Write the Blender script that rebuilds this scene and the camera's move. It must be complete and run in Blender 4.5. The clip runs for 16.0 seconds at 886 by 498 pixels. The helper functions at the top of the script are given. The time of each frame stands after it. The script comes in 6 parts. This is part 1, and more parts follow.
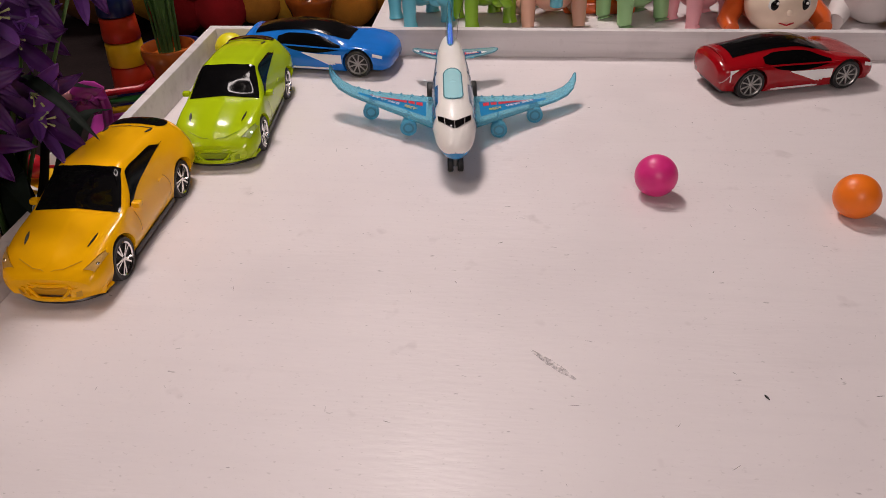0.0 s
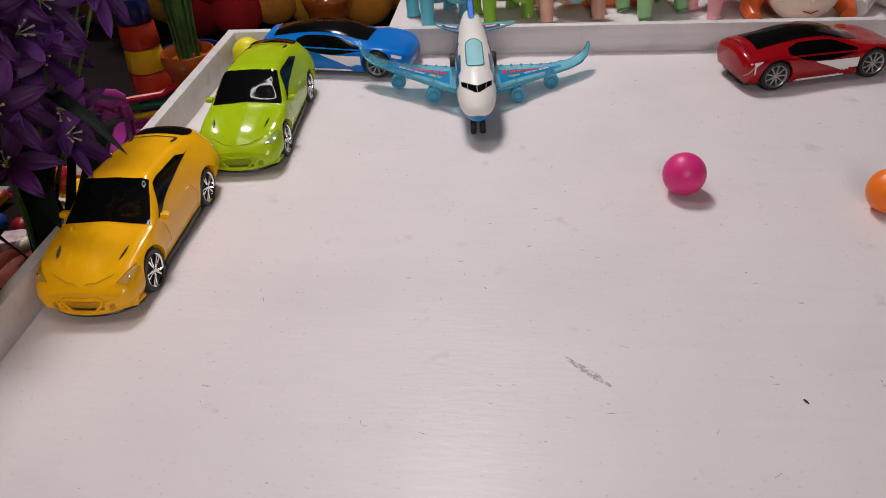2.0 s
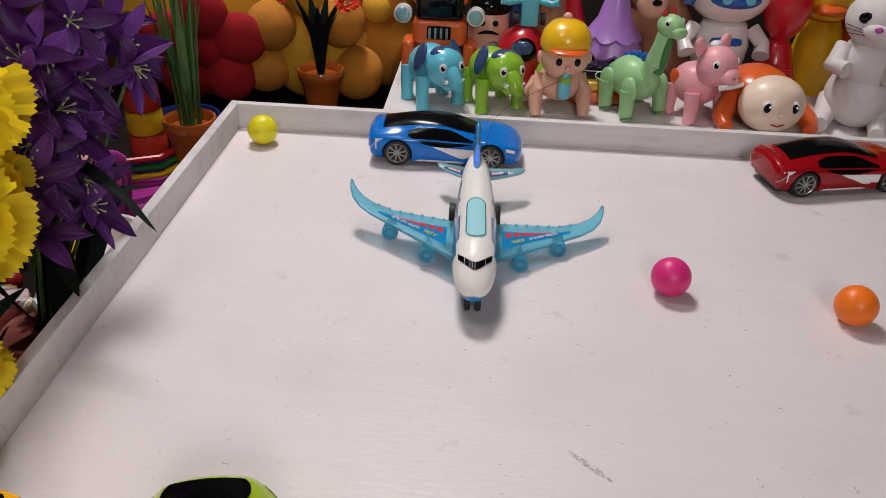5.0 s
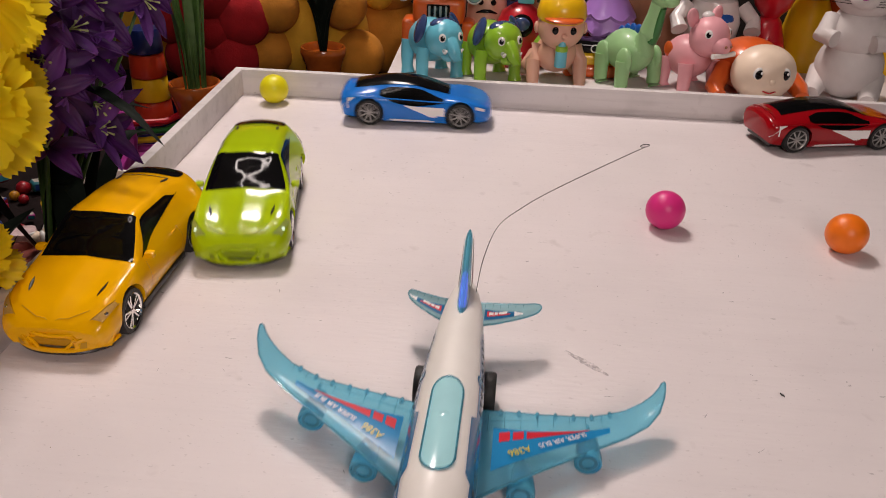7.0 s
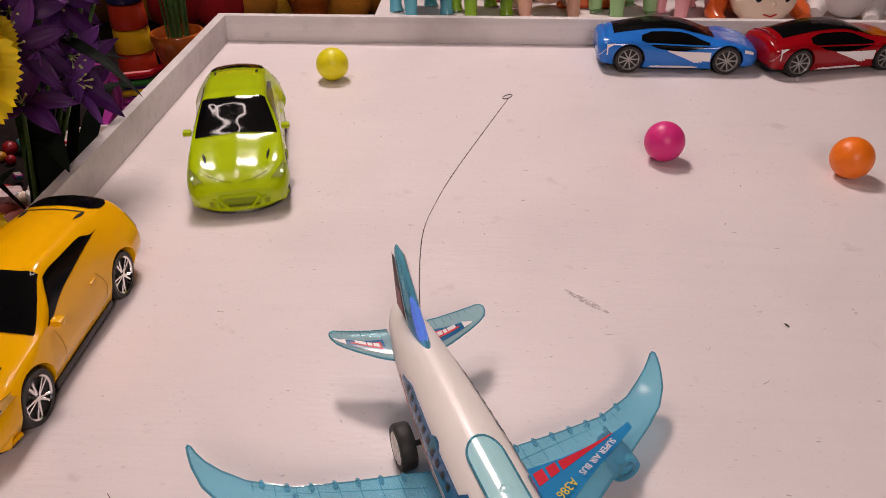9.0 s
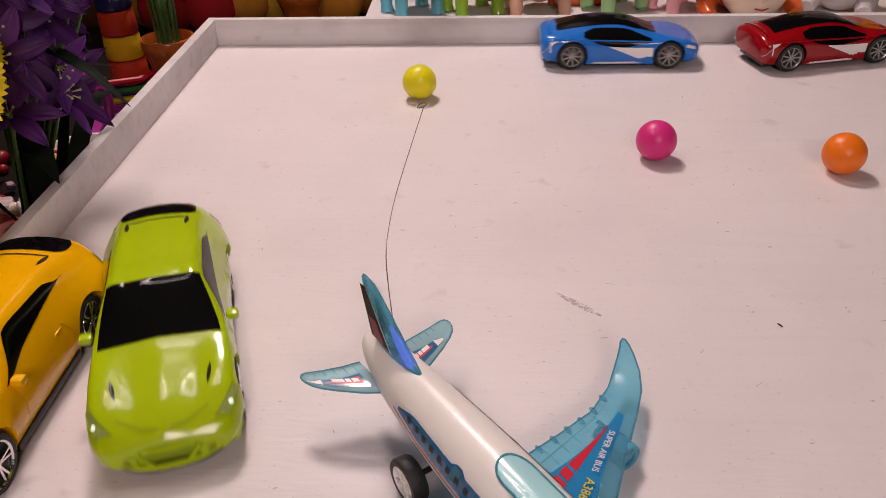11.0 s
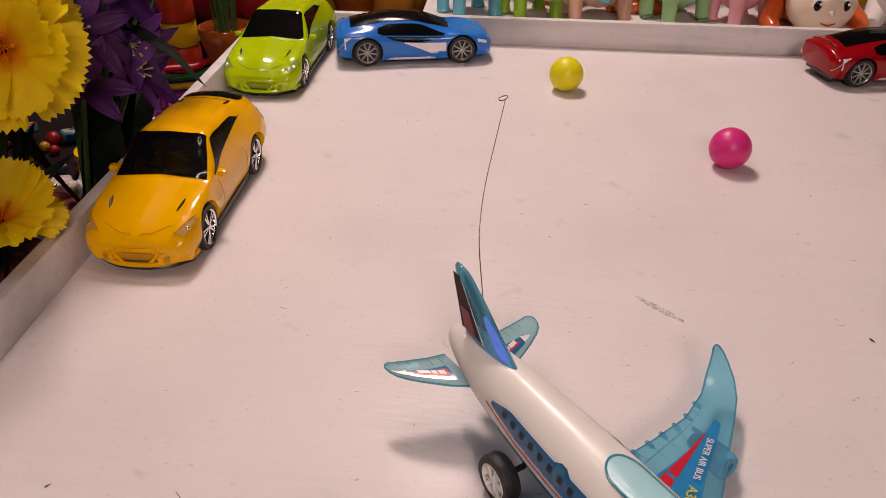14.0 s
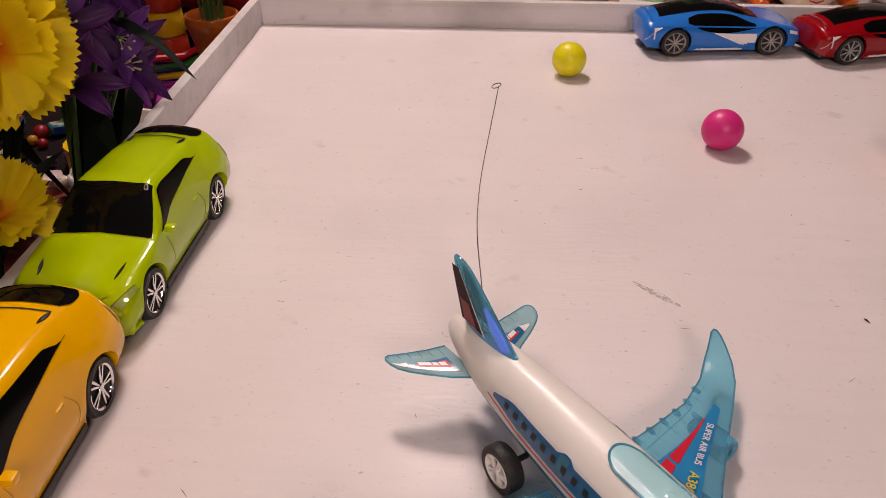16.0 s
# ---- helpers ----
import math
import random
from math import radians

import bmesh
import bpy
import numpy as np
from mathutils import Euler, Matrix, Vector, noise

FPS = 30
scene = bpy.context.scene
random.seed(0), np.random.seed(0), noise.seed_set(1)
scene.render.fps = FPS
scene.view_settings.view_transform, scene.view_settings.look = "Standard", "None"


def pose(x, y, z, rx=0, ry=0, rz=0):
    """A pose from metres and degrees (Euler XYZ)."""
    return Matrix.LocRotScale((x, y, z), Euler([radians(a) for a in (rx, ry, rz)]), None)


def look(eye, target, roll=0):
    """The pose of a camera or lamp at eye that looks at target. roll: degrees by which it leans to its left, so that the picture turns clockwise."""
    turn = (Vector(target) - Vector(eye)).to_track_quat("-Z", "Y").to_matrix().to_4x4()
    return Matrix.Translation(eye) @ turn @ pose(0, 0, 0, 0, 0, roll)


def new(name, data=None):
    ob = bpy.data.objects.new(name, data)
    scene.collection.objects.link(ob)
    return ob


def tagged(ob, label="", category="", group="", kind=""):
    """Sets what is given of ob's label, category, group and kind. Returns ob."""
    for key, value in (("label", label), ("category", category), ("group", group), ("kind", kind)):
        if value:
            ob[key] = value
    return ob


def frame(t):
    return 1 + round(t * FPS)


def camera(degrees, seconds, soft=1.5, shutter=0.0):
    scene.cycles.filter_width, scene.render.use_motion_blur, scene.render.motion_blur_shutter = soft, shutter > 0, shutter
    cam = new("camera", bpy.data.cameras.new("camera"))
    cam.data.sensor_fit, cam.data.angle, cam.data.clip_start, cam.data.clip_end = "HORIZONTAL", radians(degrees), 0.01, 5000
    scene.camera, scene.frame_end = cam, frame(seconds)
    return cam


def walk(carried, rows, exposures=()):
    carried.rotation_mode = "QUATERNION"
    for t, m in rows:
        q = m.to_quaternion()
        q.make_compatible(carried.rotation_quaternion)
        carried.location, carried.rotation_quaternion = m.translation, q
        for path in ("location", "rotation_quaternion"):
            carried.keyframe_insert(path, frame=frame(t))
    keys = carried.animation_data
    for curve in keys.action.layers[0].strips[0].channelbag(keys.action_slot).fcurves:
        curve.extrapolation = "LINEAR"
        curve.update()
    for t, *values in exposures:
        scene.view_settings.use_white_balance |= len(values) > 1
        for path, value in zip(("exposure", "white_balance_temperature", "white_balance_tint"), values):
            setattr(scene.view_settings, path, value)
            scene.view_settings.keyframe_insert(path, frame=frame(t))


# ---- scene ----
cam = camera(58.0, 16.0, soft=0.9, shutter=0.3)
PATH = [
    (0, (0.428, -1.048, 0.405), (0.238, 0.588, -0.73), -1.9),
    (0.5, (0.429, -1.048, 0.408), (0.234, 0.583, -0.733), -1.5),
    (1, (0.429, -1.048, 0.41), (0.228, 0.578, -0.737), -1.9),
    (1.5, (0.427, -1.044, 0.412), (0.217, 0.576, -0.742), -2.5),
    (2, (0.416, -1.038, 0.416), (0.188, 0.578, -0.741), -4.0),
    (2.5, (0.379, -1.017, 0.398), (0.188, 0.581, -0.79), -2.5),
    (3, (0.359, -1.01, 0.417), (0.204, 0.586, -0.778), 0.0),
    (3.5, (0.355, -1.021, 0.462), (0.228, 0.603, -0.698), -0.1),
    (4, (0.361, -1.03, 0.475), (0.253, 0.623, -0.646), 0.1),
    (6.5, (0.353, -1.119, 0.412), (0.262, 0.627, -0.558), 4.8),
    (7, (0.366, -1.129, 0.383), (0.272, 0.619, -0.584), 2.2),
    (7.5, (0.378, -1.118, 0.369), (0.276, 0.586, -0.673), 0.9),
    (8, (0.374, -1.119, 0.374), (0.268, 0.564, -0.7), -0.1),
    (8.5, (0.374, -1.117, 0.372), (0.274, 0.563, -0.709), -0.3),
    (11, (0.381, -1.108, 0.378), (0.282, 0.563, -0.717), -1.5),
    (11.5, (0.383, -1.11, 0.379), (0.29, 0.565, -0.709), -2.1),
    (12, (0.375, -1.116, 0.382), (0.251, 0.562, -0.699), -2.2),
    (12.5, (0.362, -1.122, 0.38), (0.199, 0.555, -0.697), -2.2),
    (13, (0.323, -1.118, 0.366), (0.161, 0.549, -0.727), -0.0),
    (13.5, (0.316, -1.11, 0.359), (0.192, 0.571, -0.717), 1.2),
    (14, (0.331, -1.104, 0.358), (0.198, 0.58, -0.713), 0.7),
    (14.5, (0.332, -1.117, 0.363), (0.165, 0.556, -0.719), 0.1),
    (15, (0.325, -1.106, 0.362), (0.199, 0.563, -0.733), 0.3),
    (15.5, (0.329, -1.1, 0.366), (0.204, 0.549, -0.759), -0.5),
    (16, (0.326, -1.101, 0.364), (0.219, 0.558, -0.747), -0.1),
]
EXPOSURES = [(0.0, -0.19, 6600, 18), (0.5, -0.21, 6150, 12), (1.0, -0.21, 6150, 11), (4.2, -0.17, 6100, 10), (6.3, -0.01, 6500, 13), (7.0, -0.10, 6800, 17), (8.5, -0.15, 7000, 25), (11.0, -0.15, 7000, 26), (12.3, -0.16, 6900, 21), (13.0, -0.17, 7150, 27), (14.0, -0.19, 7350, 26), (16.0, -0.18, 7300, 26)]
walk(cam, [(t, look(eye, target, roll)) for t, eye, target, roll in PATH], EXPOSURES)

# ---- light: a ring lamp over the table, a second lamp further back, an added front fill, dim room ----
world = bpy.data.worlds.new("room_air")
scene.world = world
world.use_nodes = True
world.node_tree.nodes["Background"].inputs[0].default_value = (1.0, 0.85, 0.75, 1)
world.node_tree.nodes["Background"].inputs[1].default_value = 0.003


def area(name, m, size, power, color, shape="DISK"):
    d = bpy.data.lights.new(name, "AREA")
    d.shape, d.size, d.energy, d.color = shape, size, power, color
    ob = new(name, d)
    ob.matrix_basis = m
    return ob


area("ceiling_lamp_back", look((0.0, 0.55, 1.75), (0.4, 0.0, 0)), 0.4, 28.0, (1.0, 0.92, 0.86))
# added fill behind the camera, brightens the toys' fronts; no lamp of the room
area("front_fill_lamp", look((0.7, -2.4, 1.15), (0.4, 0.0, 0)), 0.6, 16.0, (1.0, 0.9, 0.84))

# ---- materials ----


def mat(name, color, rough=0.5, metal=0.0, coat=0.0, var=0.08, scale=60.0, bump=0.0, bscale=300.0, trans=0.0, ior=1.45, emit=0.0, sss=0.0, alpha=1.0, spec=0.5):
    """A principled material with colour variation at two scales and fine relief."""
    m = bpy.data.materials.new(name)
    m.use_nodes = True
    nt = m.node_tree
    b = nt.nodes["Principled BSDF"]
    b.inputs["Roughness"].default_value = rough
    b.inputs["Metallic"].default_value = metal
    b.inputs["Coat Weight"].default_value = coat
    b.inputs["Coat Roughness"].default_value = 0.05
    b.inputs["Transmission Weight"].default_value = trans
    b.inputs["IOR"].default_value = ior
    b.inputs["Alpha"].default_value = alpha
    b.inputs["Specular IOR Level"].default_value = spec
    if sss:
        b.inputs["Subsurface Weight"].default_value = sss
        b.inputs["Subsurface Radius"].default_value = (0.01, 0.006, 0.004)
        b.inputs["Subsurface Scale"].default_value = 0.6
    if emit:
        b.inputs["Emission Color"].default_value = (*color, 1)
        b.inputs["Emission Strength"].default_value = emit
    co = nt.nodes.new("ShaderNodeTexCoord")
    n1 = nt.nodes.new("ShaderNodeTexNoise")
    n1.inputs["Scale"].default_value = scale
    n1.inputs["Detail"].default_value = 6
    n2 = nt.nodes.new("ShaderNodeTexNoise")
    n2.inputs["Scale"].default_value = scale / 7
    nt.links.new(co.outputs["Object"], n1.inputs["Vector"])
    nt.links.new(co.outputs["Object"], n2.inputs["Vector"])
    mix = nt.nodes.new("ShaderNodeMath")
    mix.operation = "ADD"
    nt.links.new(n1.outputs[0], mix.inputs[0])
    nt.links.new(n2.outputs[0], mix.inputs[1])
    ramp = nt.nodes.new("ShaderNodeValToRGB")
    ramp.color_ramp.elements[0].position = 0.35
    ramp.color_ramp.elements[1].position = 0.65
    ramp.color_ramp.elements[0].color = (*[c * (1 - var) for c in color], 1)
    ramp.color_ramp.elements[1].color = (*[min(1, c * (1 + var)) for c in color], 1)
    half = nt.nodes.new("ShaderNodeMath")
    half.operation = "MULTIPLY"
    half.inputs[1].default_value = 0.5
    nt.links.new(mix.outputs[0], half.inputs[0])
    nt.links.new(half.outputs[0], ramp.inputs[0])
    nt.links.new(ramp.outputs[0], b.inputs["Base Color"])
    if bump:
        nb = nt.nodes.new("ShaderNodeTexNoise")
        nb.inputs["Scale"].default_value = bscale
        nb.inputs["Detail"].default_value = 4
        nt.links.new(co.outputs["Object"], nb.inputs["Vector"])
        bp = nt.nodes.new("ShaderNodeBump")
        bp.inputs["Strength"].default_value = bump
        bp.inputs["Distance"].default_value = 0.001
        nt.links.new(nb.outputs[0], bp.inputs["Height"])
        nt.links.new(bp.outputs[0], b.inputs["Normal"])
    return m


def board_material(name, base, stain, rough, wear=1.0):
    """White-painted board: long grain, grey smudges and small dark specks."""
    m = mat(name, base, rough, var=0.03, scale=9)
    nt = m.node_tree
    b = nt.nodes["Principled BSDF"]
    src = b.inputs["Base Color"].links[0].from_socket
    co = nt.nodes.new("ShaderNodeTexCoord")

    def layer(prev, scale3, nscale, lo, hi, color, amount, detail=5):
        mp = nt.nodes.new("ShaderNodeMapping")
        mp.inputs["Scale"].default_value = scale3
        nt.links.new(co.outputs["Object"], mp.inputs["Vector"])
        n = nt.nodes.new("ShaderNodeTexNoise")
        n.inputs["Scale"].default_value = nscale
        n.inputs["Detail"].default_value = detail
        nt.links.new(mp.outputs[0], n.inputs["Vector"])
        r = nt.nodes.new("ShaderNodeMapRange")
        r.inputs[1].default_value, r.inputs[2].default_value = lo, hi
        r.inputs[3].default_value, r.inputs[4].default_value = 0, amount
        nt.links.new(n.outputs[0], r.inputs[0])
        mx = nt.nodes.new("ShaderNodeMix")
        mx.data_type = "RGBA"
        nt.links.new(r.outputs[0], mx.inputs[0])
        nt.links.new(prev, mx.inputs[6])
        mx.inputs[7].default_value = (*color, 1)
        return mx.outputs[2]

    src = layer(src, (0.4, 6, 6), 14, 0.5, 0.75, stain, 0.09 * wear)
    src = layer(src, (1, 1, 1), 5, 0.52, 0.75, stain, 0.25 * wear)
    src = layer(src, (1, 2.2, 1), 95, 0.72, 0.78, (0.14, 0.11, 0.11), 0.5, 2)
    src = layer(src, (1, 1.6, 1), 210, 0.64, 0.74, (0.40, 0.35, 0.35), 0.35, 3)
    src = layer(src, (1, 1, 1), 28, 0.66, 0.76, (0.42, 0.36, 0.36), 0.35, 3)
    nt.links.new(src, b.inputs["Base Color"])
    nb = nt.nodes.new("ShaderNodeTexNoise")
    nb.inputs["Scale"].default_value = 170
    nb.inputs["Detail"].default_value = 5
    mp = nt.nodes.new("ShaderNodeMapping")
    mp.inputs["Scale"].default_value = (0.35, 1.6, 1)
    nt.links.new(co.outputs["Object"], mp.inputs["Vector"])
    nt.links.new(mp.outputs[0], nb.inputs["Vector"])
    bp = nt.nodes.new("ShaderNodeBump")
    bp.inputs["Strength"].default_value = 0.35
    bp.inputs["Distance"].default_value = 0.0008
    nt.links.new(nb.outputs[0], bp.inputs["Height"])
    nt.links.new(bp.outputs[0], b.inputs["Normal"])
    nt.links.new(bp.outputs[0], b.inputs["Coat Normal"])
    b.inputs["Coat Weight"].default_value = 0.03
    b.inputs["Coat Roughness"].default_value = 0.1
    return m


M_TABLE = board_material("painted_tabletop", (0.76, 0.70, 0.705), (0.55, 0.50, 0.51), 0.5)
M_RIM = board_material("painted_rim", (0.70, 0.66, 0.66), (0.24, 0.21, 0.20), 0.55, 2.6)
M_SHELF = board_material("painted_shelf", (0.72, 0.67, 0.67), (0.5, 0.46, 0.46), 0.45)
M_WALL = mat("dark_wall", (0.022, 0.016, 0.014), 0.8, scale=6, bump=0.2, bscale=40)
M_FLOOR = mat("dark_floor", (0.06, 0.04, 0.035), 0.7, scale=8)
M_CEIL = mat("ceiling_paint", (0.32, 0.3, 0.29), 0.9, scale=5)
M_SMUDGE = mat("grey_scuff", (0.56, 0.52, 0.525), 0.8, var=0.3, scale=200)

def rubbed(m, lo, hi, top):
    """A mark rubbed on thinly: its cover breaks up with the grain."""
    nt = m.node_tree
    co = nt.nodes.new("ShaderNodeTexCoord")
    mp = nt.nodes.new("ShaderNodeMapping")
    mp.inputs["Scale"].default_value = (1, 1, 1)
    n = nt.nodes.new("ShaderNodeTexNoise")
    n.inputs["Scale"].default_value = 260
    n.inputs["Detail"].default_value = 5
    r = nt.nodes.new("ShaderNodeMapRange")
    r.inputs[1].default_value, r.inputs[2].default_value, r.inputs[4].default_value = lo, hi, top
    nt.links.new(co.outputs["Object"], mp.inputs["Vector"])
    nt.links.new(mp.outputs[0], n.inputs["Vector"])
    nt.links.new(n.outputs[0], r.inputs[0])
    nt.links.new(r.outputs[0], nt.nodes["Principled BSDF"].inputs["Alpha"])


rubbed(M_SMUDGE, 0.32, 0.70, 0.7)
M_SPECK = mat("dark_speck", (0.03, 0.03, 0.03), 0.8)
M_SCRATCH = mat("grey_scratch", (0.22, 0.19, 0.19), 0.8, var=0.3, scale=200)
M_TYRE = mat("black_rubber", (0.018, 0.018, 0.018), 0.55, bump=0.4, bscale=600)
M_BLACKGLASS = mat("black_gloss_plastic", (0.003, 0.003, 0.0035), 0.06, spec=0.28)
M_SIDEGLASS = mat("black_satin_plastic", (0.003, 0.003, 0.003), 0.14, spec=0.2)
M_ROOFGLASS = mat("black_roof_plastic", (0.003, 0.003, 0.0035), 0.16, spec=0.22)
M_BLACK = mat("black_plastic", (0.012, 0.012, 0.013), 0.35)
M_CHROME = mat("chrome_plating", (0.82, 0.81, 0.80), 0.1, metal=1.0, var=0.04)
M_GREYRIM = mat("grey_plastic_rim", (0.40, 0.39, 0.38), 0.32, metal=0.7)
M_WHITEPL = mat("white_plastic", (0.88, 0.85, 0.81), 0.36, coat=0.12, var=0.02)
M_STICKERW = mat("white_sticker", (0.82, 0.8, 0.8), 0.3, var=0.02)
M_STICKERR = mat("red_sticker", (0.65, 0.02, 0.04), 0.3, var=0.03)
M_STICKERY = mat("yellow_sticker", (0.75, 0.62, 0.05), 0.3, var=0.03)
M_STICKERN = mat("blue_sticker", (0.01, 0.13, 0.30), 0.22, coat=0.4, var=0.04)
M_WIRE = mat("thin_wire", (0.09, 0.08, 0.08), 0.35, metal=0.8)


def paint(name, color):
    return mat(name, color, 0.18, coat=0.32, var=0.025, scale=40, spec=0.35)


P_YELLOW = paint("yellow_car_plastic", (0.95, 0.47, 0.002))
P_GREEN = paint("lime_car_plastic", (0.42, 0.58, 0.004))
P_BLUE = paint("blue_car_plastic", (0.006, 0.17, 0.62))
P_RED = paint("red_car_plastic", (0.31, 0.003, 0.007))
M_CYAN = mat("translucent_cyan_plastic", (0.27, 0.72, 0.89), 0.2, trans=0.8, ior=1.16, coat=0.0, var=0.05, scale=30)
M_CYANPALE = mat("pale_cyan_plastic", (0.42, 0.78, 0.84), 0.16, coat=0.6, var=0.04)
M_TEAL = mat("translucent_teal_plastic", (0.12, 0.50, 0.66), 0.12, trans=0.65, ior=1.12, coat=0.5, var=0.05, scale=30)
M_BELLY = mat("blue_belly_plastic", (0.01, 0.22, 0.5), 0.2, coat=0.5)

# ---- building helpers ----


def mesh_of(bm, name):
    me = bpy.data.meshes.new(name)
    bmesh.ops.recalc_face_normals(bm, faces=bm.faces)
    bm.to_mesh(me)
    bm.free()
    return me


def smooth(me, angle=40):
    for p in me.polygons:
        p.use_smooth = True
    me.set_sharp_from_angle(angle=radians(angle))


def part(name, bm, material, parent, label="", m=None):
    """Links a bmesh as one mesh object under a thing or a part."""
    me = mesh_of(bm, name)
    me.materials.append(material)
    smooth(me)
    ob = new(name, me)
    ob.parent = parent
    if m is not None:
        ob.matrix_basis = m
    if label:
        ob["label"] = label
    return ob


def thing(name, label, category, m=None, group="", kind=""):
    ob = tagged(new(name), label, category, group, kind)
    ob.empty_display_size = 0.02
    if m is not None:
        ob.matrix_basis = m
    return ob


def solid(name, bm, material, label, category, m=None, group="", kind=""):
    ob = tagged(part(name, bm, material, None), label, category, group, kind)
    if m is not None:
        ob.matrix_basis = m
    return ob


def box(x0, y0, z0, x1, y1, z1, bevel=0.0, bm=None, seg=2):
    b = bmesh.new()
    bmesh.ops.create_cube(b, size=1)
    bmesh.ops.transform(b, verts=b.verts, matrix=Matrix.Translation(((x0 + x1) / 2, (y0 + y1) / 2, (z0 + z1) / 2)) @ Matrix.Diagonal((x1 - x0, y1 - y0, z1 - z0, 1)))
    if bevel:
        bmesh.ops.bevel(b, geom=b.edges[:], offset=bevel, segments=seg, profile=0.6, affect="EDGES")
    return join(bm, b)


def join(bm, b, m=None):
    if m is not None:
        b.transform(m)
    if bm is None:
        return b
    me = bpy.data.meshes.new("tmp")
    b.to_mesh(me)
    b.free()
    bm.from_mesh(me)
    bpy.data.meshes.remove(me)
    return bm


def grid_mesh(rows, close_u=False, close_v=False, cap=False):
    """A surface through rows of points."""
    bm = bmesh.new()
    vs = [[bm.verts.new(p) for p in r] for r in rows]
    nu, nv = len(vs), len(vs[0])
    for i in range(nu if close_u else nu - 1):
        for j in range(nv if close_v else nv - 1):
            a, b, c, d = vs[i][j], vs[i][(j + 1) % nv], vs[(i + 1) % nu][(j + 1) % nv], vs[(i + 1) % nu][j]
            bm.faces.new((a, b, c, d))
    if cap:
        bm.faces.new(vs[0][::-1])
        bm.faces.new(vs[-1])
    bmesh.ops.remove_doubles(bm, verts=bm.verts, dist=1e-6)
    return bm


def lathe(profile, n=24, axis="z", m=None, bm=None, cap=True):
    """Turns (radius, height) pairs round an axis."""
    rows = []
    for r, h in profile:
        ring = []
        for k in range(n):
            a = 2 * math.pi * k / n
            p = (r * math.cos(a), r * math.sin(a), h)
            ring.append({"z": p, "y": (p[0], h, p[1]), "x": (h, p[0], p[1])}[axis])
        rows.append(ring)
    b = grid_mesh(rows, close_v=True, cap=cap and profile[0][0] > 1e-6 and profile[-1][0] > 1e-6)
    return join(bm, b, m)


def ball(r, c=(0, 0, 0), s=(1, 1, 1), bm=None, n=20, rot=None):
    b = bmesh.new()
    bmesh.ops.create_uvsphere(b, u_segments=n, v_segments=max(8, n * 2 // 3), radius=r)
    m = Matrix.Translation(c) @ (rot or Matrix()) @ Matrix.Diagonal((*s, 1))
    return join(bm, b, m)


def tube(points, radii, n=10, bm=None, flat=1.0):
    """A tapered tube along points, with rounded ends."""
    pts = [Vector(p) for p in points]
    rows = []
    for i, p in enumerate(pts):
        d = (pts[min(i + 1, len(pts) - 1)] - pts[max(i - 1, 0)]).normalized()
        ref = Vector((0, 0, 1)) if abs(d.z) < 0.9 else Vector((0, 1, 0))
        u = d.cross(ref).normalized()
        v = u.cross(d)
        r = radii[i] if hasattr(radii, "__len__") else radii
        rows.append([p + u * (r * math.cos(2 * math.pi * k / n)) + v * (r * flat * math.sin(2 * math.pi * k / n)) for k in range(n)])
    b = grid_mesh(rows, close_v=True, cap=True)
    return join(bm, b)


def spline(table, x):
    """Smooth interpolation of rows (x, a, b, ...) at x."""
    xs = [r[0] for r in table]
    x = min(max(x, xs[0]), xs[-1])
    i = max(0, min(len(xs) - 2, int(np.searchsorted(xs, x)) - 1))
    t = (x - xs[i]) / (xs[i + 1] - xs[i])
    g = lambda k: np.array(table[max(0, min(len(xs) - 1, k))][1:])
    p0, p1, p2, p3 = g(i - 1), g(i), g(i + 1), g(i + 2)
    h0 = xs[i + 1] - xs[i]
    m1 = (p2 - p0) / max(1e-9, xs[i + 1] - xs[max(0, i - 1)]) * h0
    m2 = (p3 - p1) / max(1e-9, xs[min(len(xs) - 1, i + 2)] - xs[i]) * h0
    t2, t3 = t * t, t * t * t
    return (2 * t3 - 3 * t2 + 1) * p1 + (t3 - 2 * t2 + t) * m1 + (-2 * t3 + 3 * t2) * p2 + (t3 - t2) * m2


def curve_at(keys, v):
    """Catmull-Rom point on a chain of keys, v from 0 to 1."""
    n = len(keys) - 1
    f = min(max(v, 0), 1) * n
    i = min(int(f), n - 1)
    return spline([(k, *keys[k]) for k in range(max(0, i - 1), min(n, i + 2) + 1)], f)
M_STICKERB = mat("bright_blue_sticker", (0.01, 0.24, 0.52), 0.22, coat=0.4, var=0.05)
M_STICKERK = mat("dark_red_sticker", (0.035, 0.005, 0.008), 0.4, var=0.4, scale=120, spec=0.2)
M_CYAN2 = mat("cyan_engine_plastic", (0.13, 0.62, 0.86), 0.14, trans=0.55, ior=1.2, coat=0.5, var=0.08, scale=50)
M_TEALPALE = mat("pale_teal_plastic", (0.42, 0.70, 0.76), 0.14, trans=0.6, ior=1.12, coat=0.5, var=0.05)
M_LED = mat("violet_led", (0.34, 0.26, 1.0), 0.4, emit=0.8, var=0.0)
M_LEDR = mat("red_led", (1.0, 0.15, 0.2), 0.4, emit=1.5, var=0.0)

